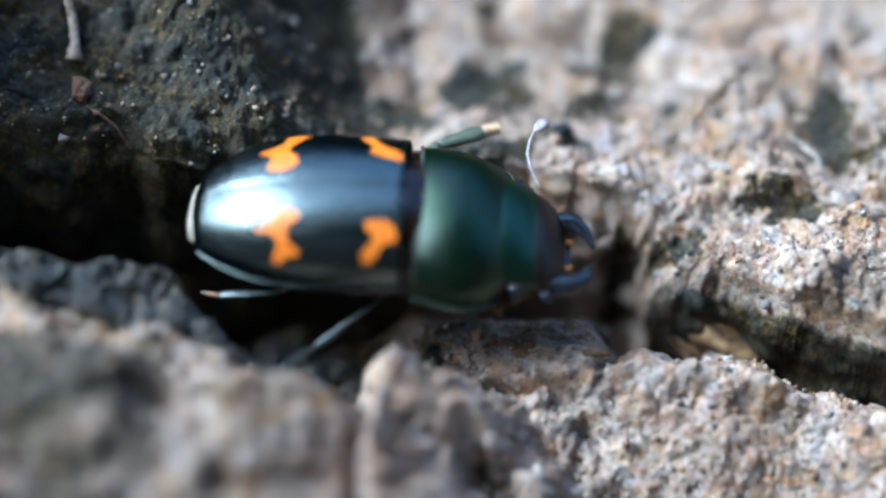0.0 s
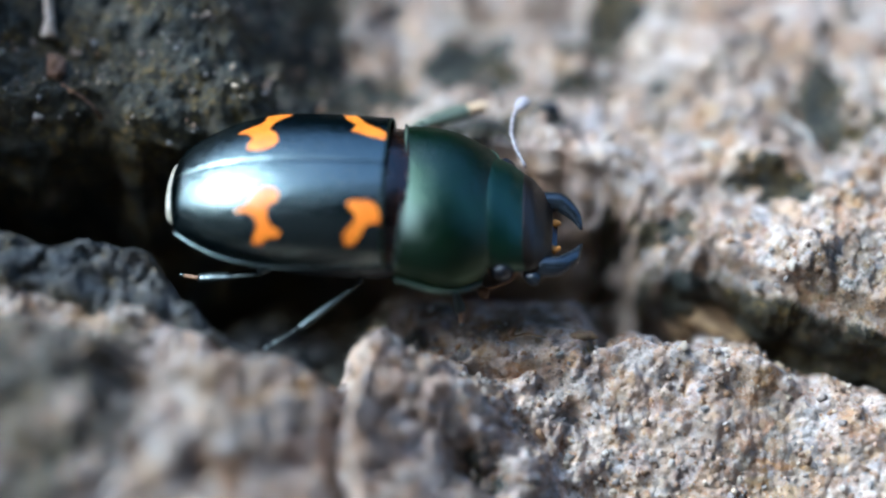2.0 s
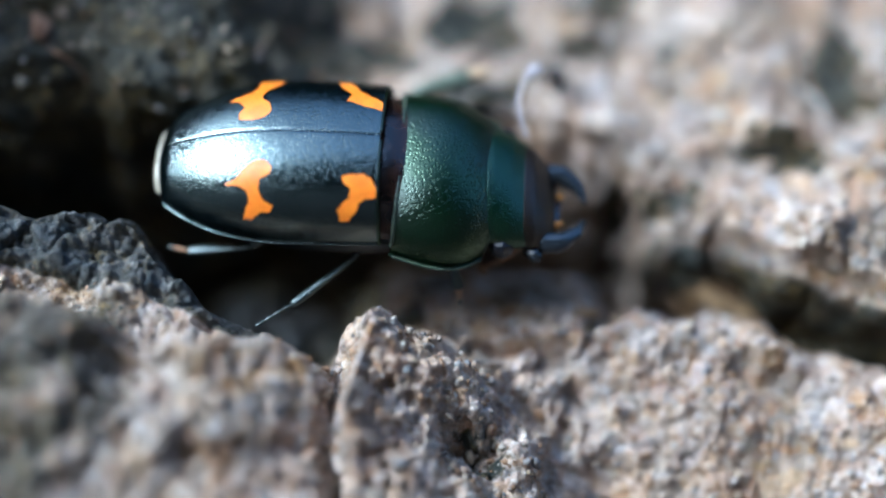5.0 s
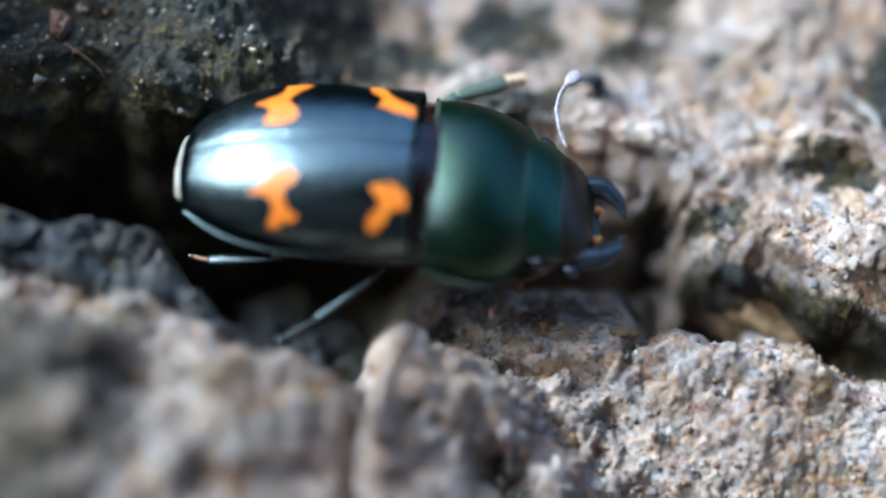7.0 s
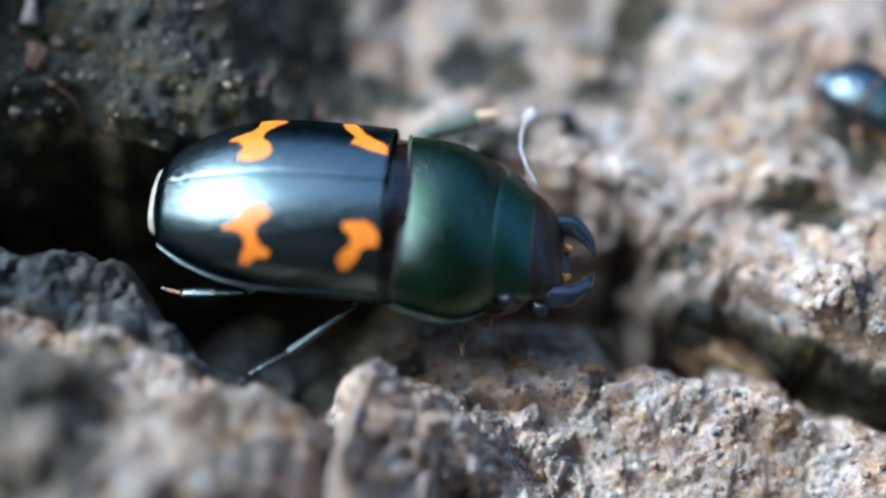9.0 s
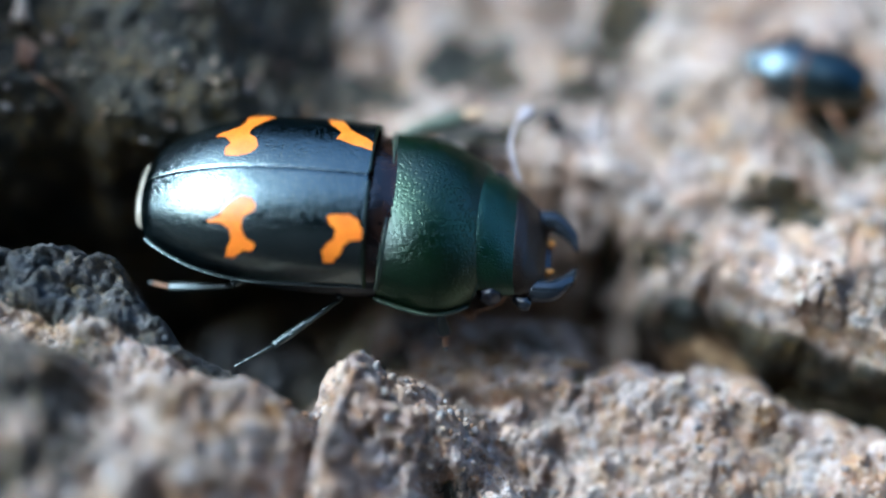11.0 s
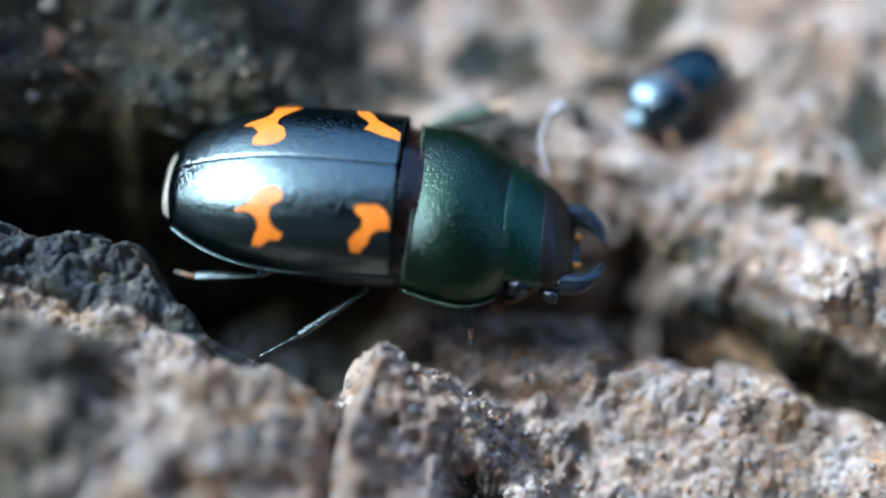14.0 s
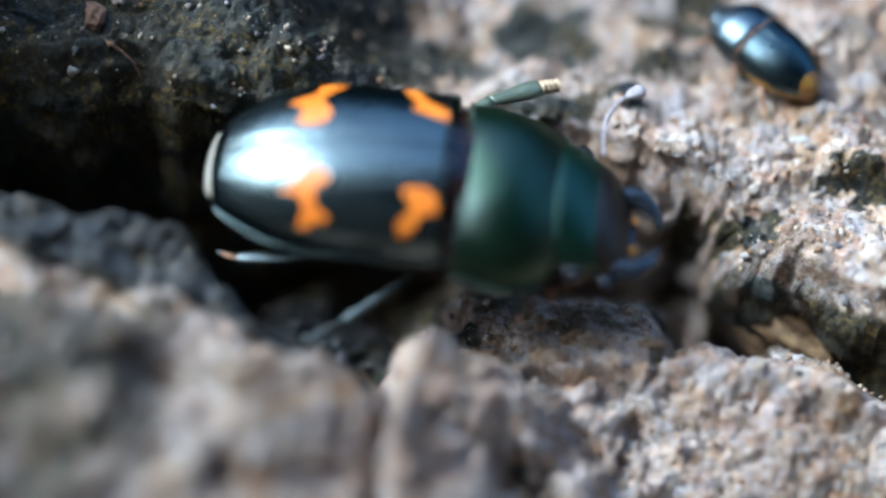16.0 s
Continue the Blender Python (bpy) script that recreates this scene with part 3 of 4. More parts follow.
def lump_thing(name, x, y, lift, sizes, turn, seed, mat, label, category, rough=0.45):
    v, f = stone_shape(name, seed, 4, rough)
    m = np.array(Euler([radians(a) for a in turn]).to_matrix())
    return thing(name, (v * sizes) @ m.T + on_bark(x, y, lift), f, mat, label, category)


def strand(name, plan, radii, mat, label, category, lifts=None):
    pts = [on_bark(x, y, (lifts or [0.1] * len(plan))[i]) for i, (x, y) in enumerate(plan)]
    v, f = tube(pts, radii, 10, 0.9, 8)
    v = np.array(v)
    v = v + 0.25 * np.min(radii) * np.stack([np.sin(v[:, 1] * 31 + v[:, 2] * 17), np.sin(v[:, 0] * 29), np.sin(v[:, 0] * 23 + v[:, 1] * 19)], 1)
    return thing(name, v, f, mat, label, category)


strand("plant_fibre", [(-10.65, 7.7), (-10.5, 7.15), (-10.42, 6.55), (-10.46, 6.2)], [0.10, 0.13, 0.13, 0.24], FIBRE, "pale twisted plant fibre hanging on dark bark", "fibre", [0.3, 0.3, 0.3, 0.25])
lump_thing("bark_crumb", -10.2, 5.3, 0.12, (0.24, 0.40, 0.24), (0, 0, 15), 4.0, RUST, "rusty brown oval crumb below a pale fibre", "crumb")
strand("root_hair", [(-10.0, 4.75), (-9.55, 4.5), (-9.2, 4.35), (-8.8, 3.95), (-8.5, 3.85)], [0.03, 0.04, 0.035, 0.04, 0.05], RUST, "thin brown root hair across dark bark", "root", [0.05, 0.08, 0.05, 0.08, 0.05])
lump_thing("bark_splinter", 6.9, 0.3, 0.8, (1.4, 0.5, 0.4), (15, 10, -38), 9.0, SPLINTER, "yellowish brown bark splinter leaning in the crack", "splinter", 0.32)
lump_thing("bark_splinter", 6.1, 0.5, 0.45, (0.85, 0.42, 0.32), (-10, 10, -50), 12.0, SPLINTER, "ochre bark splinter beside a larger one", "splinter", 0.35)
strand("bark_curl", [(6.1, 0.0), (5.62, -0.2), (5.45, -0.6), (5.5, -1.0)], [0.06, 0.09, 0.09, 0.06], SPLINTER, "curled brown strip of bark at the crack", "bark strip", [0.6, 0.75, 0.55, 0.2])
lump_thing("pale_flake", 6.97, 4.33, 0.06, (0.24, 0.12, 0.06), (10, 0, 5), 14.0, FLAKE, "small cream flake lying on the crust", "flake", 0.3)
strand("thread", [(9.1, 5.55), (9.5, 5.15), (9.75, 4.6), (9.8, 4.2)], [0.035, 0.04, 0.04, 0.03], FLAKE, "thin pale thread curved over the crust", "thread", [0.1, 0.3, 0.3, 0.1])
# dark lump added in place of a shaded hole in the crust
lump_thing("dark_hole_lump", 2.77, 5.45, 0.12, (0.25, 0.20, 0.16), (0, 20, 30), 17.0, BLACK, "blue-black glossy lump set in the crust as a dark hole", "grain", 0.5)
lump_thing("bark_flake", 3.3, -1.15, 0.12, (0.34, 0.13, 0.08), (5, 0, 4), 21.0, SPLINTER, "flat brown bark flake on the lower bank", "flake", 0.5)
strand("moss_fibre", [(1.2, -1.3), (1.8, -1.2), (2.35, -1.25)], [0.02, 0.028, 0.02], SPLINTER, "fine yellowish fibre across the shaded bank", "fibre", [0.1, 0.4, 0.1])


# ---- the large beetle ----
BEETLE_AT = SIDE @ pose(-1.708 * MM, 1.446 * MM, 0, 0, 0, -4.1)
ANTENNA_AT = (3.55, 1.35, 1.75)


def elytron_surface(u, v, side):
    """u: 0 at the front, 1 at the tail. v: 0 at the seam, 1 at the margin."""
    w = 2.106 + 0.06 * np.sin(np.pi / 2 * np.clip(u / 0.45, 0, 1)) - 1.05 * np.clip((u - 0.32) / 0.68, 0, 1) ** 2.8
    top = 1.53 * (1 - 0.53 * np.clip((u - 0.40) / 0.60, 0, 1) ** 2.3) * (0.93 + 0.07 * np.sin(np.pi / 2 * np.clip(u / 0.45, 0, 1)))
    # the tail end rounds off
    end = np.sqrt(np.clip(1 - np.clip((u - 0.93) / 0.07, 0, 1) ** 2, 0.0, 1))
    top = top * (0.25 + 0.75 * end)
    edge = 2.2 - 0.25 * u ** 2
    a = v * math.pi / 2
    y = w * np.sin(a) ** 0.90
    z = edge + top * np.cos(a) ** 0.86 - 0.014 * np.exp(-(y / 0.025) ** 2)
    x = 0.10 - 5.22 * u + 0.06 * (1 - u) * np.sin(a) ** 4 - 0.21 * u ** 3 * (1 - np.sin(a) ** 2)
    return x, side * (y + 0.004), z


def capsule(px, py, x0, y0, x1, y1, r0, r1):
    dx, dy = x1 - x0, y1 - y0
    s = np.clip(((px - x0) * dx + (py - y0) * dy) / (dx * dx + dy * dy), 0, 1)
    return (r0 + (r1 - r0) * s) - np.hypot(px - x0 - s * dx, py - y0 - s * dy)


def inside(px, py, corners):
    """How far the points lie inside a closed outline; negative outside."""
    c = np.asarray(corners, float)
    near, odd = np.full(px.shape, 9.0), np.zeros(px.shape, bool)
    for (x0, y0), (x1, y1) in zip(c, np.roll(c, -1, 0)):
        near = np.minimum(near, -capsule(px, py, x0, y0, x1, y1, 0.0, 0.0))
        odd ^= ((y0 > py) != (y1 > py)) & (px < x0 + (py - y0) * (x1 - x0) / (y1 - y0 + 1e-9))
    return np.where(odd, near, -near)


# outlines of the pigment marks, hind and front, on the two wing cases
MARKS = {
    -1: (((-2.69, 0.77), (-2.47, 0.83), (-2.33, 0.98), (-2.40, 1.13), (-2.60, 1.24), (-2.63, 1.46), (-2.48, 1.66), (-2.24, 1.76), (-2.34, 1.86), (-2.60, 1.88), (-2.76, 1.97),
          (-2.99, 1.95), (-2.93, 1.82), (-2.85, 1.66), (-2.92, 1.46), (-3.09, 1.37), (-3.46, 1.30), (-3.16, 1.20), (-2.95, 0.92)),
         ((-0.71, 1.12), (-0.49, 1.05), (-0.21, 1.04), (-0.02, 1.13), (0.12, 1.32), (0.10, 1.52), (-0.12, 1.56), (-0.29, 1.66), (-0.34, 1.82), (-0.51, 1.95), (-0.71, 1.95), (-0.80, 1.80),
          (-0.68, 1.68), (-0.51, 1.56), (-0.48, 1.38), (-0.64, 1.26))),
    1: (((-2.50, 1.48), (-2.73, 1.26), (-2.78, 1.01), (-2.57, 0.80), (-2.50, 0.55), (-2.65, 0.36), (-2.95, 0.29), (-3.28, 0.32), (-3.29, 0.51), (-3.17, 0.70), (-3.34, 0.88), (-3.60, 0.96),
         (-3.40, 1.10), (-3.10, 1.24), (-2.95, 1.46), (-3.00, 1.80), (-2.60, 1.85), (-2.30, 1.70)),
        ((-0.95, 1.50), (-1.05, 1.80), (-0.75, 1.85), (-0.47, 1.36), (-0.11, 1.14), (0.12, 0.98), (0.12, 0.72), (-0.20, 0.79), (-0.47, 0.87), (-0.75, 0.98), (-0.66, 1.21), (-0.80, 1.36))),
}


def build_elytron(side, parent):
    nu, nv = 150, 84
    u, v = np.meshgrid(np.linspace(0, 1, nu), np.linspace(0, 1, nv), indexing="ij")
    x, y, z = elytron_surface(u, v, side)
    mark = np.max([inside(x, side * y, m) for m in MARKS[side]], axis=0)
    # margin: a thin raised rim, then the turned-under side
    def ring(dy, dz):
        return np.stack([x[:, -1], y[:, -1] + side * dy, z[:, -1] + dz], -1)[:, None]
    pts = np.concatenate([np.stack([x, y, z], -1), ring(0.02, 0.02), ring(0.045, 0.018), ring(0.05, -0.02), ring(-0.05, -0.12), ring(-0.35, -0.45)], 1)
    mk = np.concatenate([mark, np.full((nu, 5), -1.0)], 1)
    f = grid_faces(nu, nv + 5)
    case = mesh_object("wing_case", pts.reshape(-1, 3), f[:, ::-1] if side > 0 else f, ELYTRA, parent, "glossy black wing case with two notched orange marks",
                       attr={"mark": (0.505 + mk * 1.6).ravel()})
    edge = [tuple(p + (0.02, 0, -0.05)) for p in pts[0, 2:nv + 1:9]]
    v, f = tube(edge, [0.04] * len(edge), 8, 1.0, 5)
    mesh_object("front_rim", v, f, GREEN, case, "dark green thickened front edge")
    return case


def pronotum_surface(s, v):
    """s: 0 at the hind edge, 1 at the front. v: -1 to 1 across."""
    w = 2.18 - 0.30 * s ** 2.2 + np.where(v < 0, 0.24, 0.04) * np.sin(np.pi * np.clip(s, 0, 1) ** 1.5) ** 0.8
    top = 1.50 * (0.66 + 0.34 * np.sin(np.pi * np.clip(s * 0.8 + 0.1, 0, 1))) * (1 - 0.2 * s ** 2)
    a = v * math.pi / 2
    y = w * np.sign(a) * np.abs(np.sin(a)) ** 0.92
    z = top * np.cos(a) ** 0.85 - 0.24
    x = 2.40 * s + 0.08 * (1 - s) * np.abs(np.sin(a)) ** 5 - 0.12 * (1 - s) - 0.20 * s * np.abs(np.sin(a)) ** 3
    c, d = math.cos(radians(13)), math.sin(radians(13))
    x, z = c * x + d * z, 2.15 - d * x + c * z
    x = x + 0.50
    return x, y, z


def build_pronotum(parent):
    ns, nv = 60, 120
    s, v = np.meshgrid(np.linspace(0, 1, ns), np.linspace(-1, 1, nv), indexing="ij")
    x, y, z = pronotum_surface(s, v)
    top = np.stack([x, y, z], -1)
    def ring(col, sy, dy, dz):
        return (top[:, col] + np.array((0, sy * dy, dz)))[:, None]
    pts = np.concatenate([ring(0, -1, -0.5, -0.5), ring(0, -1, 0.05, -0.10), ring(0, -1, 0.10, 0.0), ring(0, -1, 0.06, 0.05), top,
                          ring(-1, 1, 0.06, 0.05), ring(-1, 1, 0.10, 0.0), ring(-1, 1, 0.05, -0.10), ring(-1, 1, -0.5, -0.5)], 1)
    # fold the hind and front edges under
    c = np.array((1.3, 0, 1.8))
    back, front = pts[0] + (c - pts[0]) * 0.10 + (0.12, 0, -0.05), pts[-1] + (c - pts[-1]) * 0.14
    pts = np.concatenate([back[None], pts, front[None]], 0)
    f = grid_faces(ns + 2, nv + 8)
    shield = mesh_object("pronotum", pts.reshape(-1, 3), f[:, ::-1], GREEN, parent, "dark green glossy pitted shield behind the head")
    # thin raised borders along the hind edge, the front edge and both sides
    for edge, thick in ((top[0, 6:-6:9], 0.055), (top[-1, 4:-4:8], 0.030), (top[2:-1:8, 0] - (0, 0.09, 0), 0.045), (top[2:-1:8, -1] + (0, 0.09, 0), 0.045)):
        v, f = tube([tuple(p + (0, 0, 0.01)) for p in edge], [thick] * len(edge), 8, 1.0, 5)
        mesh_object("border", v, f, RIM, shield, "paler raised border")
    return shield


def ellipse_rings(stations, sides=36, power=2.0):
    """Rings for a loft along x: (x, y, z, half width, half height)."""
    a = np.linspace(0, 2 * math.pi, sides, endpoint=False)
    e = 2 / power
    cy, cz = np.sign(np.cos(a)) * np.abs(np.cos(a)) ** e, np.sign(np.sin(a)) * np.abs(np.sin(a)) ** e
    return [np.stack([np.full(sides, x), y + w * cy, z + h * cz], 1) for x, y, z, w, h in stations]


def dome_rings(stations, n=10, sides=36):
    st = np.asarray(stations, float)
    d = np.linspace(0, len(st) - 1, n * (len(st) - 1) + 1)
    fine = np.stack([np.interp(d, np.arange(len(st)), st[:, i]) for i in range(5)], 1)
    for _ in range(n // 2):
        fine[1:-1] = 0.25 * fine[:-2] + 0.5 * fine[1:-1] + 0.25 * fine[2:]
    return ellipse_rings(fine, sides)


def limb(parent, name, pts, radii, mat, label="", flat=1.0):
    v, f = tube(pts, radii, 12, flat)
    return mesh_object(name, v, f, mat, parent, label)


def build_leg(parent, hip, knee, ankle, toe, thick=0.16, foot=None, skin=LEG):
    """Thigh, shin with its tarsus of small joints."""
    mid = lambda a, b, s: tuple(p + (q - p) * s for p, q in zip(a, b))
    limb(parent, "thigh", [hip, mid(hip, knee, 0.5), knee], [thick, thick * 1.5, thick * 0.8], skin)
    shin = limb(parent, "shin", [knee, mid(knee, ankle, 0.15), mid(knee, ankle, 0.8), ankle], [thick * 0.7, thick * 0.8, thick * 1.25, thick * 1.1], skin, flat=0.6)
    wide = 1.7 if foot is TAN else 1.0
    for k in range(4):
        a, b = mid(ankle, toe, k * 0.25), mid(ankle, toe, k * 0.25 + 0.24)
        limb(shin, "tarsus_joint", [a, mid(a, b, 0.6), b], [thick * 0.36 * wide, thick * 0.52 * wide, thick * 0.36 * wide], foot or (TARSUS if k < 3 else LEG))


def build_beetle():
    b = tagged(new("beetle"), "large glossy black beetle with four orange marks in a bark crack", "beetle")
    build_elytron(-1, b)
    build_elytron(1, b)
    pron = build_pronotum(b)
    v, f = loft(dome_rings([(-4.9, 0, 1.85, 0.5, 0.25), (-4.7, 0, 1.8, 1.0, 0.5), (-3.6, 0, 1.65, 1.65, 0.75), (-2, 0, 1.55, 1.95, 0.9), (0, 0, 1.5, 1.95, 0.95), (1.6, 0, 1.35, 1.75, 0.75), (2.6, -0.05, 1.3, 1.3, 0.5)]))
    mesh_object("underside", v, f, BLACK, b, "black underside of thorax and belly")
    v, f = loft(dome_rings([(-5.42, 0, 2.02, 0.50, 0.22), (-5.36, 0, 2.03, 0.80, 0.34), (-5.16, 0, 2.04, 0.96, 0.40), (-4.8, 0, 2.0, 0.96, 0.38)]))
    mesh_object("tail_plate", v, f, CREAM, b, "cream tail plate beyond the wing cases")
    # reddish-brown collar seen between wing cases and pronotum
    a = np.linspace(-1.45, 1.45, 60)
    rings = [np.stack([np.full(60, x), 2.02 * np.sin(a), 2.1 + h * np.cos(a)], 1) for x, h in ((-0.35, 0.8), (-0.1, 1.10), (0.2, 1.16), (0.5, 1.08), (0.9, 0.9))]
    mesh_object("collar", np.concatenate(rings), grid_faces(5, 60), MEMBRANE, b, "reddish brown collar between shield and wing cases")
    v, f = loft(dome_rings([(-0.42, 0, 3.42, 0.05, 0.03), (-0.25, 0, 3.46, 0.28, 0.09), (-0.05, 0, 3.46, 0.46, 0.10), (0.1, 0, 3.42, 0.44, 0.08)], sides=24))
    scutellum = mesh_object("scutellum", np.array(v) - (0, 0, 1.9), f, ELYTRA, b, attr={"mark": np.full(len(v), -1.0)})
    scutellum.location = (0, 0, 1.9 * MM)
    # head
    v, f = loft(dome_rings([(1.9, 0.0, 1.85, 1.50, 0.75), (2.7, -0.08, 1.78, 1.62, 0.82), (3.2, -0.16, 1.66, 1.58, 0.72), (3.7, -0.26, 1.52, 1.36, 0.52), (4.05, -0.32, 1.40, 1.10, 0.34), (4.15, -0.34, 1.36, 0.95, 0.2)], sides=48))
    head = mesh_object("head", v, f, HEAD, b, "dark green head, pitted and glossy")
    v, f = loft(dome_rings([(3.25, -0.17, 1.58, 1.15, 0.40), (3.5, -0.21, 1.57, 1.44, 0.62), (3.78, -0.27, 1.50, 1.36, 0.56), (4.1, -0.34, 1.37, 1.07, 0.36), (4.28, -0.37, 1.28, 0.86, 0.16)], sides=40))
    mesh_object("brow", v, f, BROW, head, "dark brown front edge of the head")
    for side in (-1, 1):
        cx, cy = 3.05, -0.13 + side * 1.58
        v, f = loft(dome_rings([(cx - 0.32, cy - side * 0.06, 1.55, 0.02, 0.02), (cx - 0.2, cy, 1.55, 0.18, 0.22), (cx + 0.03, cy, 1.54, 0.26, 0.30), (cx + 0.24, cy - side * 0.06, 1.5, 0.18, 0.2), (cx + 0.32, cy - side * 0.1, 1.5, 0.02, 0.02)], sides=20))
        mesh_object("eye", v, f, EYE, head, "small round black eye")
        y0 = -0.40
        limb(head, "mandible", [(3.95, y0 + side * 0.95, 1.32), (4.45, y0 + side * 0.98, 1.34), (4.85, y0 + side * 0.62, 1.30), (5.02, y0 + side * 0.22, 1.22)], [0.30, 0.27, 0.17, 0.04], HORN, "shiny black curved jaw", 0.8)
        limb(head, "palp", [(4.1, y0 + side * 0.25, 1.15), (4.36, y0 + side * 0.42, 1.22), (4.48, y0 + side * 0.34, 1.26)], [0.08, 0.10, 0.05], AMBER, "amber mouthpart")
        limb(head, "antenna_base", [(3.65, y0 + side * 1.12, 1.25), (3.85, y0 + side * 1.3, 1.24), (4.0, y0 + side * 1.34, 1.22)], [0.15, 0.19, 0.12], HORN)
    v, f = loft(dome_rings([(4.05, -0.37, 1.2, 0.62, 0.14), (4.28, -0.40, 1.16, 0.56, 0.12), (4.42, -0.41, 1.12, 0.42, 0.07)], sides=24))
    mesh_object("upper_lip", v, f, MEMBRANE, head, "brown upper lip")
    # antennae: thin stalk of joints and a round club
    def antenna(pts, club, skin=ANTENNA):
        p = np.asarray(pts, float)
        d = np.concatenate([[0], np.cumsum(np.linalg.norm(np.diff(p, axis=0), axis=1))])
        beads = np.linspace(0, d[-1], 17)
        line = np.stack([np.interp(beads, d, p[:, i]) for i in range(3)], 1)
        v, f = tube(line, np.where(np.arange(17) % 2, 0.052, 0.034), 8, 1.0, 3)
        an = mesh_object("antenna", v, f, skin, head, "thin beaded antenna with a round club")
        p, q = np.array(pts[-1]), np.array(club)
        v, f = tube([p, p + (q - p) * 0.3, p + (q - p) * 0.75, q], [0.06, 0.15, 0.19, 0.08], 12, 0.6)
        mesh_object("club", v, f, skin, an)
        return an
    left = antenna([(0, 0, 0), (-0.12, 0.42, 0.18), (-0.14, 0.92, 0.30), (0.02, 1.36, 0.34), (0.18, 1.58, 0.32)], (0.55, 1.92, 0.28))
    left.location = tuple(c * MM for c in ANTENNA_AT)
    right = antenna([(0, 0, 0), (-0.2, -0.15, -0.2), (-0.5, -0.22, -0.35), (-0.75, -0.25, -0.45)], (-0.95, -0.4, -0.55), TARSUS)
    right.location = (3.45 * MM, -1.45 * MM, 1.15 * MM)
    # legs
    build_leg(b, (-2.4, -1.2, 1.3), (-3.0, -1.85, 1.3), (-4.55, -1.85, 1.0), (-5.1, -1.65, 0.8), 0.12)
    build_leg(b, (-0.4, -1.2, 1.2), (-0.45, -2.0, 1.3), (-1.88, -3.2, 1.0), (-2.72, -3.72, 0.8), 0.09, LEG)
    build_leg(b, (1.4, -1.3, 1.0), (1.9, -2.0, 1.0), (2.05, -2.35, 0.6), (2.1, -2.65, 0.4), 0.13)
    build_leg(b, (-2.6, 1.2, 1.3), (-3.2, 2.2, 1.1), (-4.4, 2.1, 0.6), (-4.9, 2.0, 0.4), 0.15)
    build_leg(b, (-0.2, 1.4, 1.4), (0.85, 2.75, 1.6), (1.95, 3.42, 1.35), (2.42, 3.66, 1.2), 0.21, TAN, LIT_OLIVE_LEG)
    build_leg(b, (1.6, 1.3, 1.0), (2.3, 2.0, 0.9), (3.0, 2.3, 0.4), (3.4, 2.35, 0.2), 0.13)
    b.matrix_world = BEETLE_AT
    return b, head, left, scutellum


beetle, beetle_head, beetle_antenna, scutellum = build_beetle()


# ---- the small beetle ----
SMALL_SHELL = shell_material("small_shell", (0.075, 0.10, 0.10), (0.095, 0.12, 0.12), ((0.30, 0.17, 0.02), (0.20, 0.08, 0.015)), 0.30, 24.0, 0.88, (0.005, 0.010, 0.010), 0.010)
SMALL_DARK = shell_material("small_dark_shell", (0.10, 0.12, 0.13), (0.12, 0.145, 0.15), None, 0.32, 24.0, 0.88, (0.005, 0.008, 0.010), 0.010)


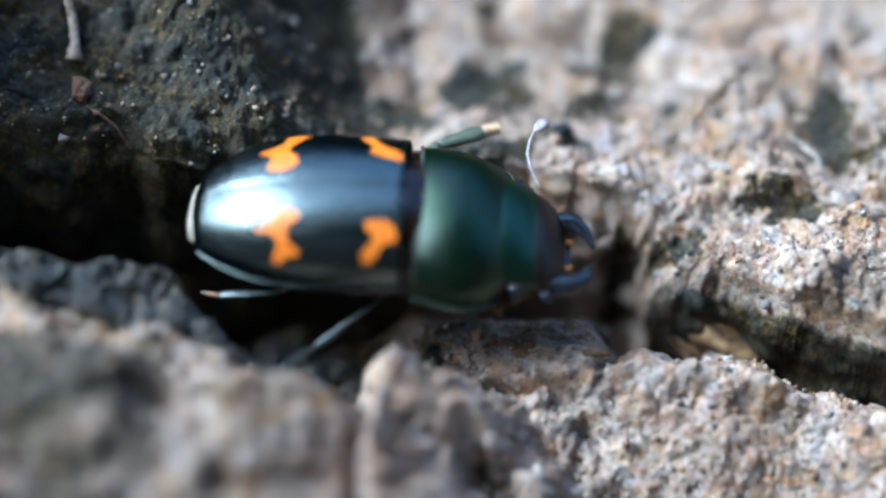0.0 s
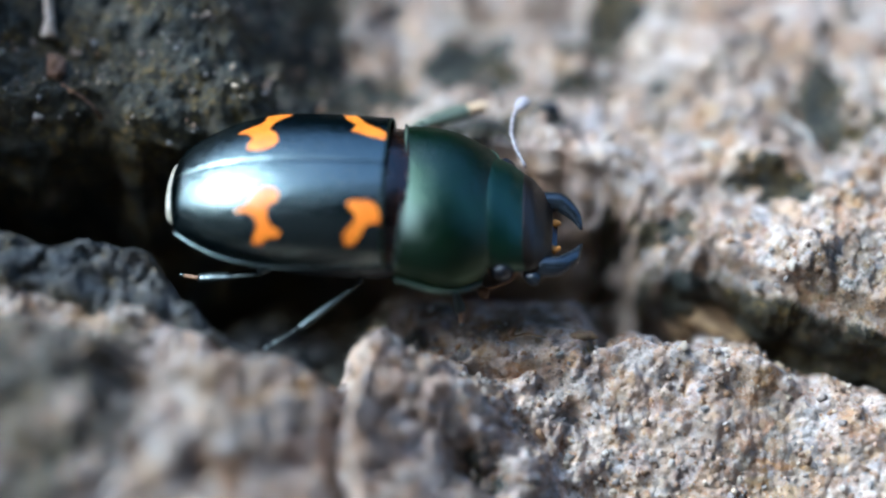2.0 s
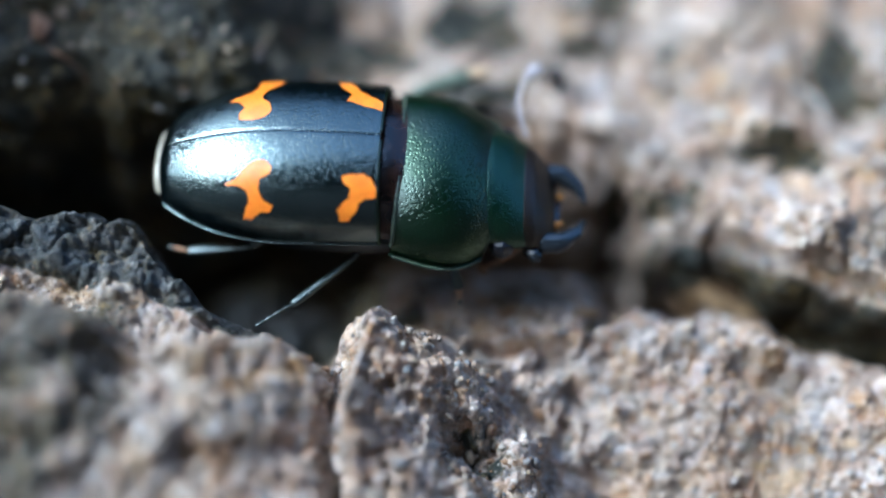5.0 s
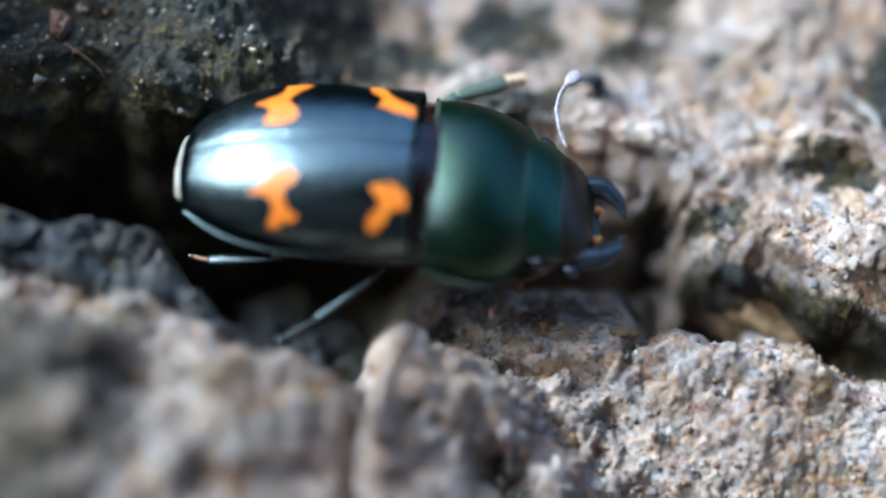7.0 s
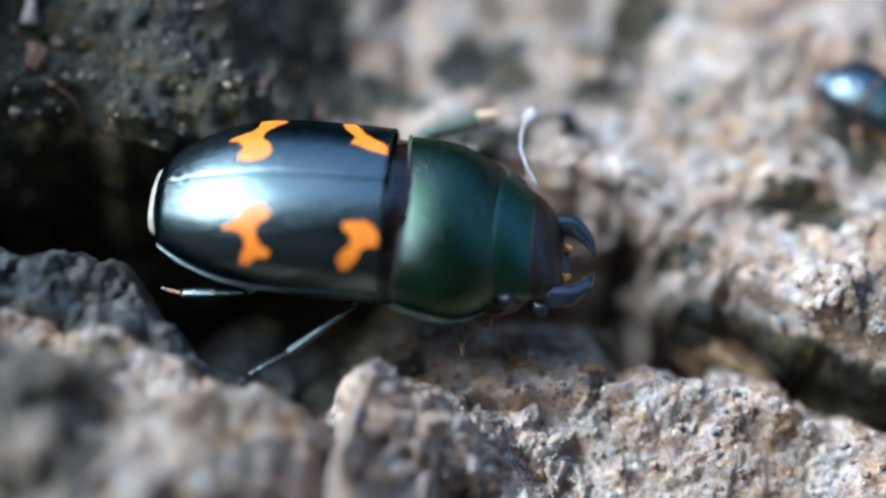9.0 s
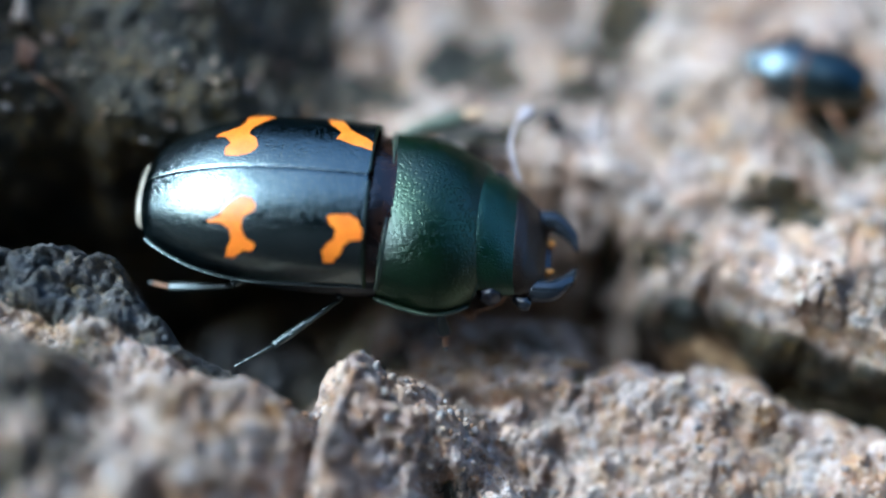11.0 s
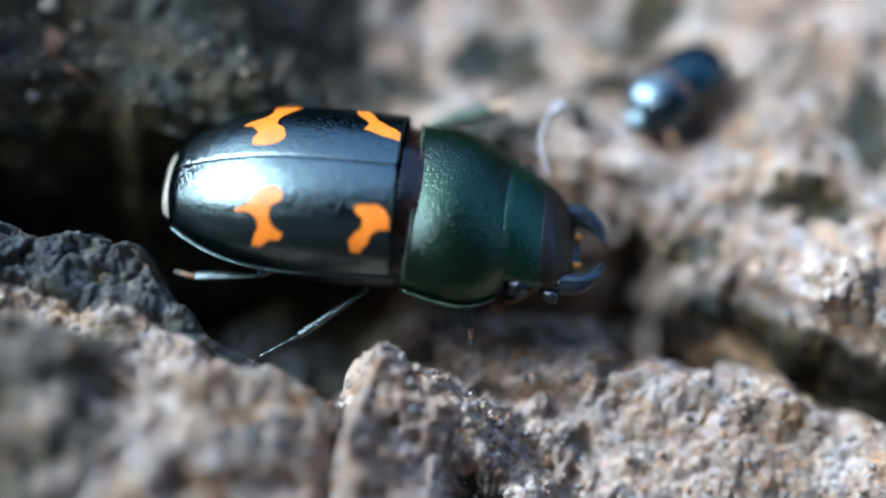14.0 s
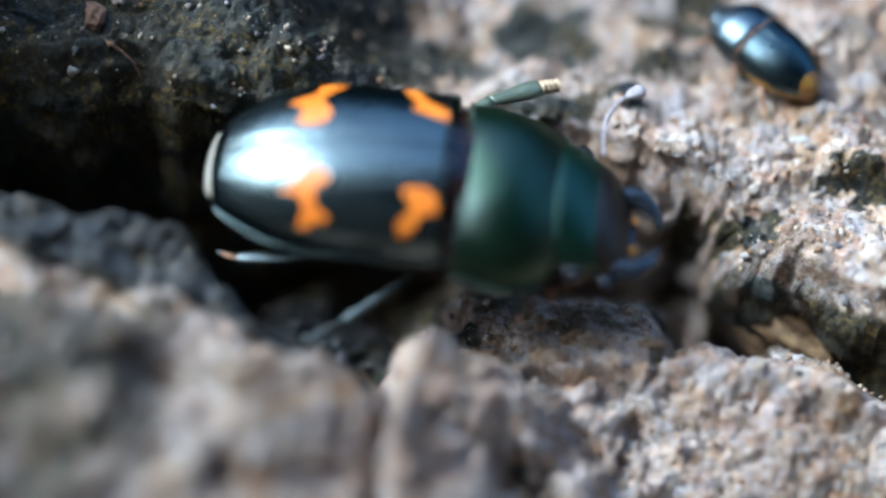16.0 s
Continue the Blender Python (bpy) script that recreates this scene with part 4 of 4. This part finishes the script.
def build_small_beetle():
    b = tagged(new("beetle"), "small shiny black beetle with brownish yellow marks on pale crust", "beetle")
    for side in (-1, 1):
        nu, nv = 60, 36
        u, v = np.meshgrid(np.linspace(0, 1, nu), np.linspace(0, 1, nv), indexing="ij")
        w = 0.78 * np.clip(1 - np.clip((u - 0.25) / 0.78, 0, 1) ** 2.2, 0.02, 1) ** 0.8 * (0.92 + 0.08 * np.sin(u * 3))
        a = v * math.pi / 2
        x, y = 0.14 - 1.86 * u, w * np.sin(a)
        z = 0.42 + 0.62 * (w / 0.78) ** 0.75 * np.cos(a) ** 0.9 - 0.10 * u - 0.015 * np.exp(-(y / 0.02) ** 2)
        mark = np.maximum((v - 0.86) * 0.6 - 0.35 * np.clip(0.45 - u, 0, 1), 0.40 - np.hypot(x + 1.74, y * 0.8))
        pts = np.stack([x, side * (y + 0.003), z], -1)
        pts = np.concatenate([pts, (pts[:, -1] + (0, 0, -0.06))[:, None], (pts[:, -1] * (1, 0.7, 1) + (0, 0, -0.2))[:, None]], 1)
        f = grid_faces(nu, nv + 2)
        mk = np.concatenate([mark, np.full((nu, 2), 0.02)], 1)
        mesh_object("wing_case", pts.reshape(-1, 3), f[:, ::-1] if side > 0 else f, SMALL_SHELL, b, "shiny black wing case with yellow-brown marks", attr={"mark": (0.5 + mk * 2).ravel()})
    v, f = loft(dome_rings([(0.08, 0, 0.46, 0.76, 0.54), (0.25, 0, 0.47, 0.80, 0.58), (0.7, 0, 0.46, 0.76, 0.53), (1.0, 0, 0.43, 0.62, 0.42), (1.14, 0, 0.40, 0.40, 0.26)], sides=36))
    mesh_object("pronotum", v, f, SMALL_DARK, b, "shiny black shield")
    a = np.linspace(-1.5, 1.5, 15)
    limb(b, "collar", [(0.12, 0.75 * math.sin(q), 0.47 + 0.57 * math.cos(q)) for q in a], [0.02] * 15, TARSUS, "reddish brown seam behind the shield")
    v, f = loft(dome_rings([(0.95, 0, 0.38, 0.42, 0.26), (1.2, 0, 0.36, 0.40, 0.24), (1.38, 0, 0.33, 0.27, 0.16), (1.45, 0, 0.32, 0.12, 0.08)], sides=28))
    head = mesh_object("head", v, f, SMALL_DARK, b)
    v, f = loft(dome_rings([(-1.6, 0, 0.3, 0.1, 0.1), (-1.0, 0, 0.32, 0.5, 0.2), (0, 0, 0.32, 0.62, 0.22), (1, 0, 0.32, 0.35, 0.18)], sides=24))
    mesh_object("underside", v, f, TARSUS, b, "reddish brown underside")
    for side in (-1, 1):
        limb(head, "antenna", [(1.25, side * 0.25, 0.3), (1.42, side * 0.45, 0.3), (1.6, side * 0.5, 0.28), (1.7, side * 0.46, 0.26)], [0.025, 0.02, 0.03, 0.05], TARSUS)
        for hx, kx, tx in ((0.7, 1.0, 1.15), (0.0, 0.0, -0.25), (-0.5, -0.85, -1.25)):
            limb(b, "leg", [(hx, side * 0.4, 0.28), (kx, side * 0.85, 0.36), (tx, side * 1.05, 0.1), (tx * 1.1, side * 1.12, 0.02)], [0.06, 0.06, 0.045, 0.02], TARSUS)
    return b


small_beetle = build_small_beetle()
small_beetle.scale = (1.12, 1.12, 1.12)



# ---- a tuft of fibres ----
def build_tuft():
    """White frayed bristles beside the beetle's shoulder."""
    rng = random.Random(8)
    tuft = tagged(new("fibre_tuft"), "frayed tuft of fine white fibres against the bark", "fibre tuft")
    base = np.array(on_bark(-2.4, 4.75, 0.2))
    for k in range(14):
        a = base + np.array((rng.uniform(-0.4, 0.45), rng.uniform(-0.08, 0.08), rng.uniform(-0.1, 0.1)))
        d = np.array((rng.uniform(-0.15, 0.25), rng.uniform(0.0, 0.3), rng.uniform(0.2, 0.45)))
        limb(tuft, "bristle", [a, a + 0.5 * d + (0.02, 0, 0), a + d + (0.06, 0, 0)], [0.022, 0.018, 0.008], FLAKE)
    tuft.matrix_world = SIDE


build_tuft()


# ---- what moves ----
CRAWL = [(0, 15.5, 5.6, 165.0), (7.0, 15.2, 5.9, 160.0), (8.0, 13.9, 6.6, 155.0),
    (8.7, 10.72, 5.39, 140.2),
    (9, 10.59, 5.95, 145.2),
    (9.3, 9.93, 6.63, 138.9),
    (9.5, 10.02, 6.67, 137.7),
    (9.7, 10.83, 6.18, 137.8),
    (12, 7.33, 7.33, 181.2),
    (12.5, 6.43, 7.15, 196),
    (13, 6.01, 6.27, 232.7),
    (13.5, 5.37, 6.18, 237.4),
    (14, 5.19, 6.15, 227.8),
    (14.5, 5.08, 5.77, 217.9),
    (15, 5.59, 6.8, 163.1),
    (15.5, 5.7, 7.0, 135.2),
    (16, 6.05, 6.82, 133.1),
]


def motions():
    # the lens hunts between its subject and the bark behind
    rows = []
    for (t, x, y, z, a, b, c), (_, more) in zip(PATH, FOCUS):
        at = pose(x, y, z, a, b, c)
        rows.append((t, SIDE @ Matrix.Translation(at @ Vector((0, 0, (at.inverted() @ FOCUS_ON).z - more)) * MM)))
    walk(focus_point, rows)
    walk(small_beetle, [(t, SIDE @ pose(x * MM, y * MM, 0.0, 0, 0, a)) for t, x, y, a in CRAWL])
    # the head pushes forward for a moment
    walk(beetle_head, [(t, pose(x * MM, 0, 0, 0, p, 0)) for t, x, p in
                       ((0, 0, 0), (13.9, 0, 0), (14.2, 0.15, 0), (14.5, 0.32, 0), (14.8, 0.2, 0), (15.1, 0.1, 0), (16.0, 0.1, 0))])
    ax, ay, az = (c * MM for c in ANTENNA_AT)
    walk(beetle_antenna, [(t, pose(ax, ay, az, 0, 0, a)) for t, a in
                          ((0, 12), (1.5, 18), (2.5, 14), (5.5, 10), (7.0, 10), (8.5, 22), (9.5, 17), (12.0, 12), (14.0, 10), (14.5, 4), (14.8, -2), (16.0, -8))])


motions()
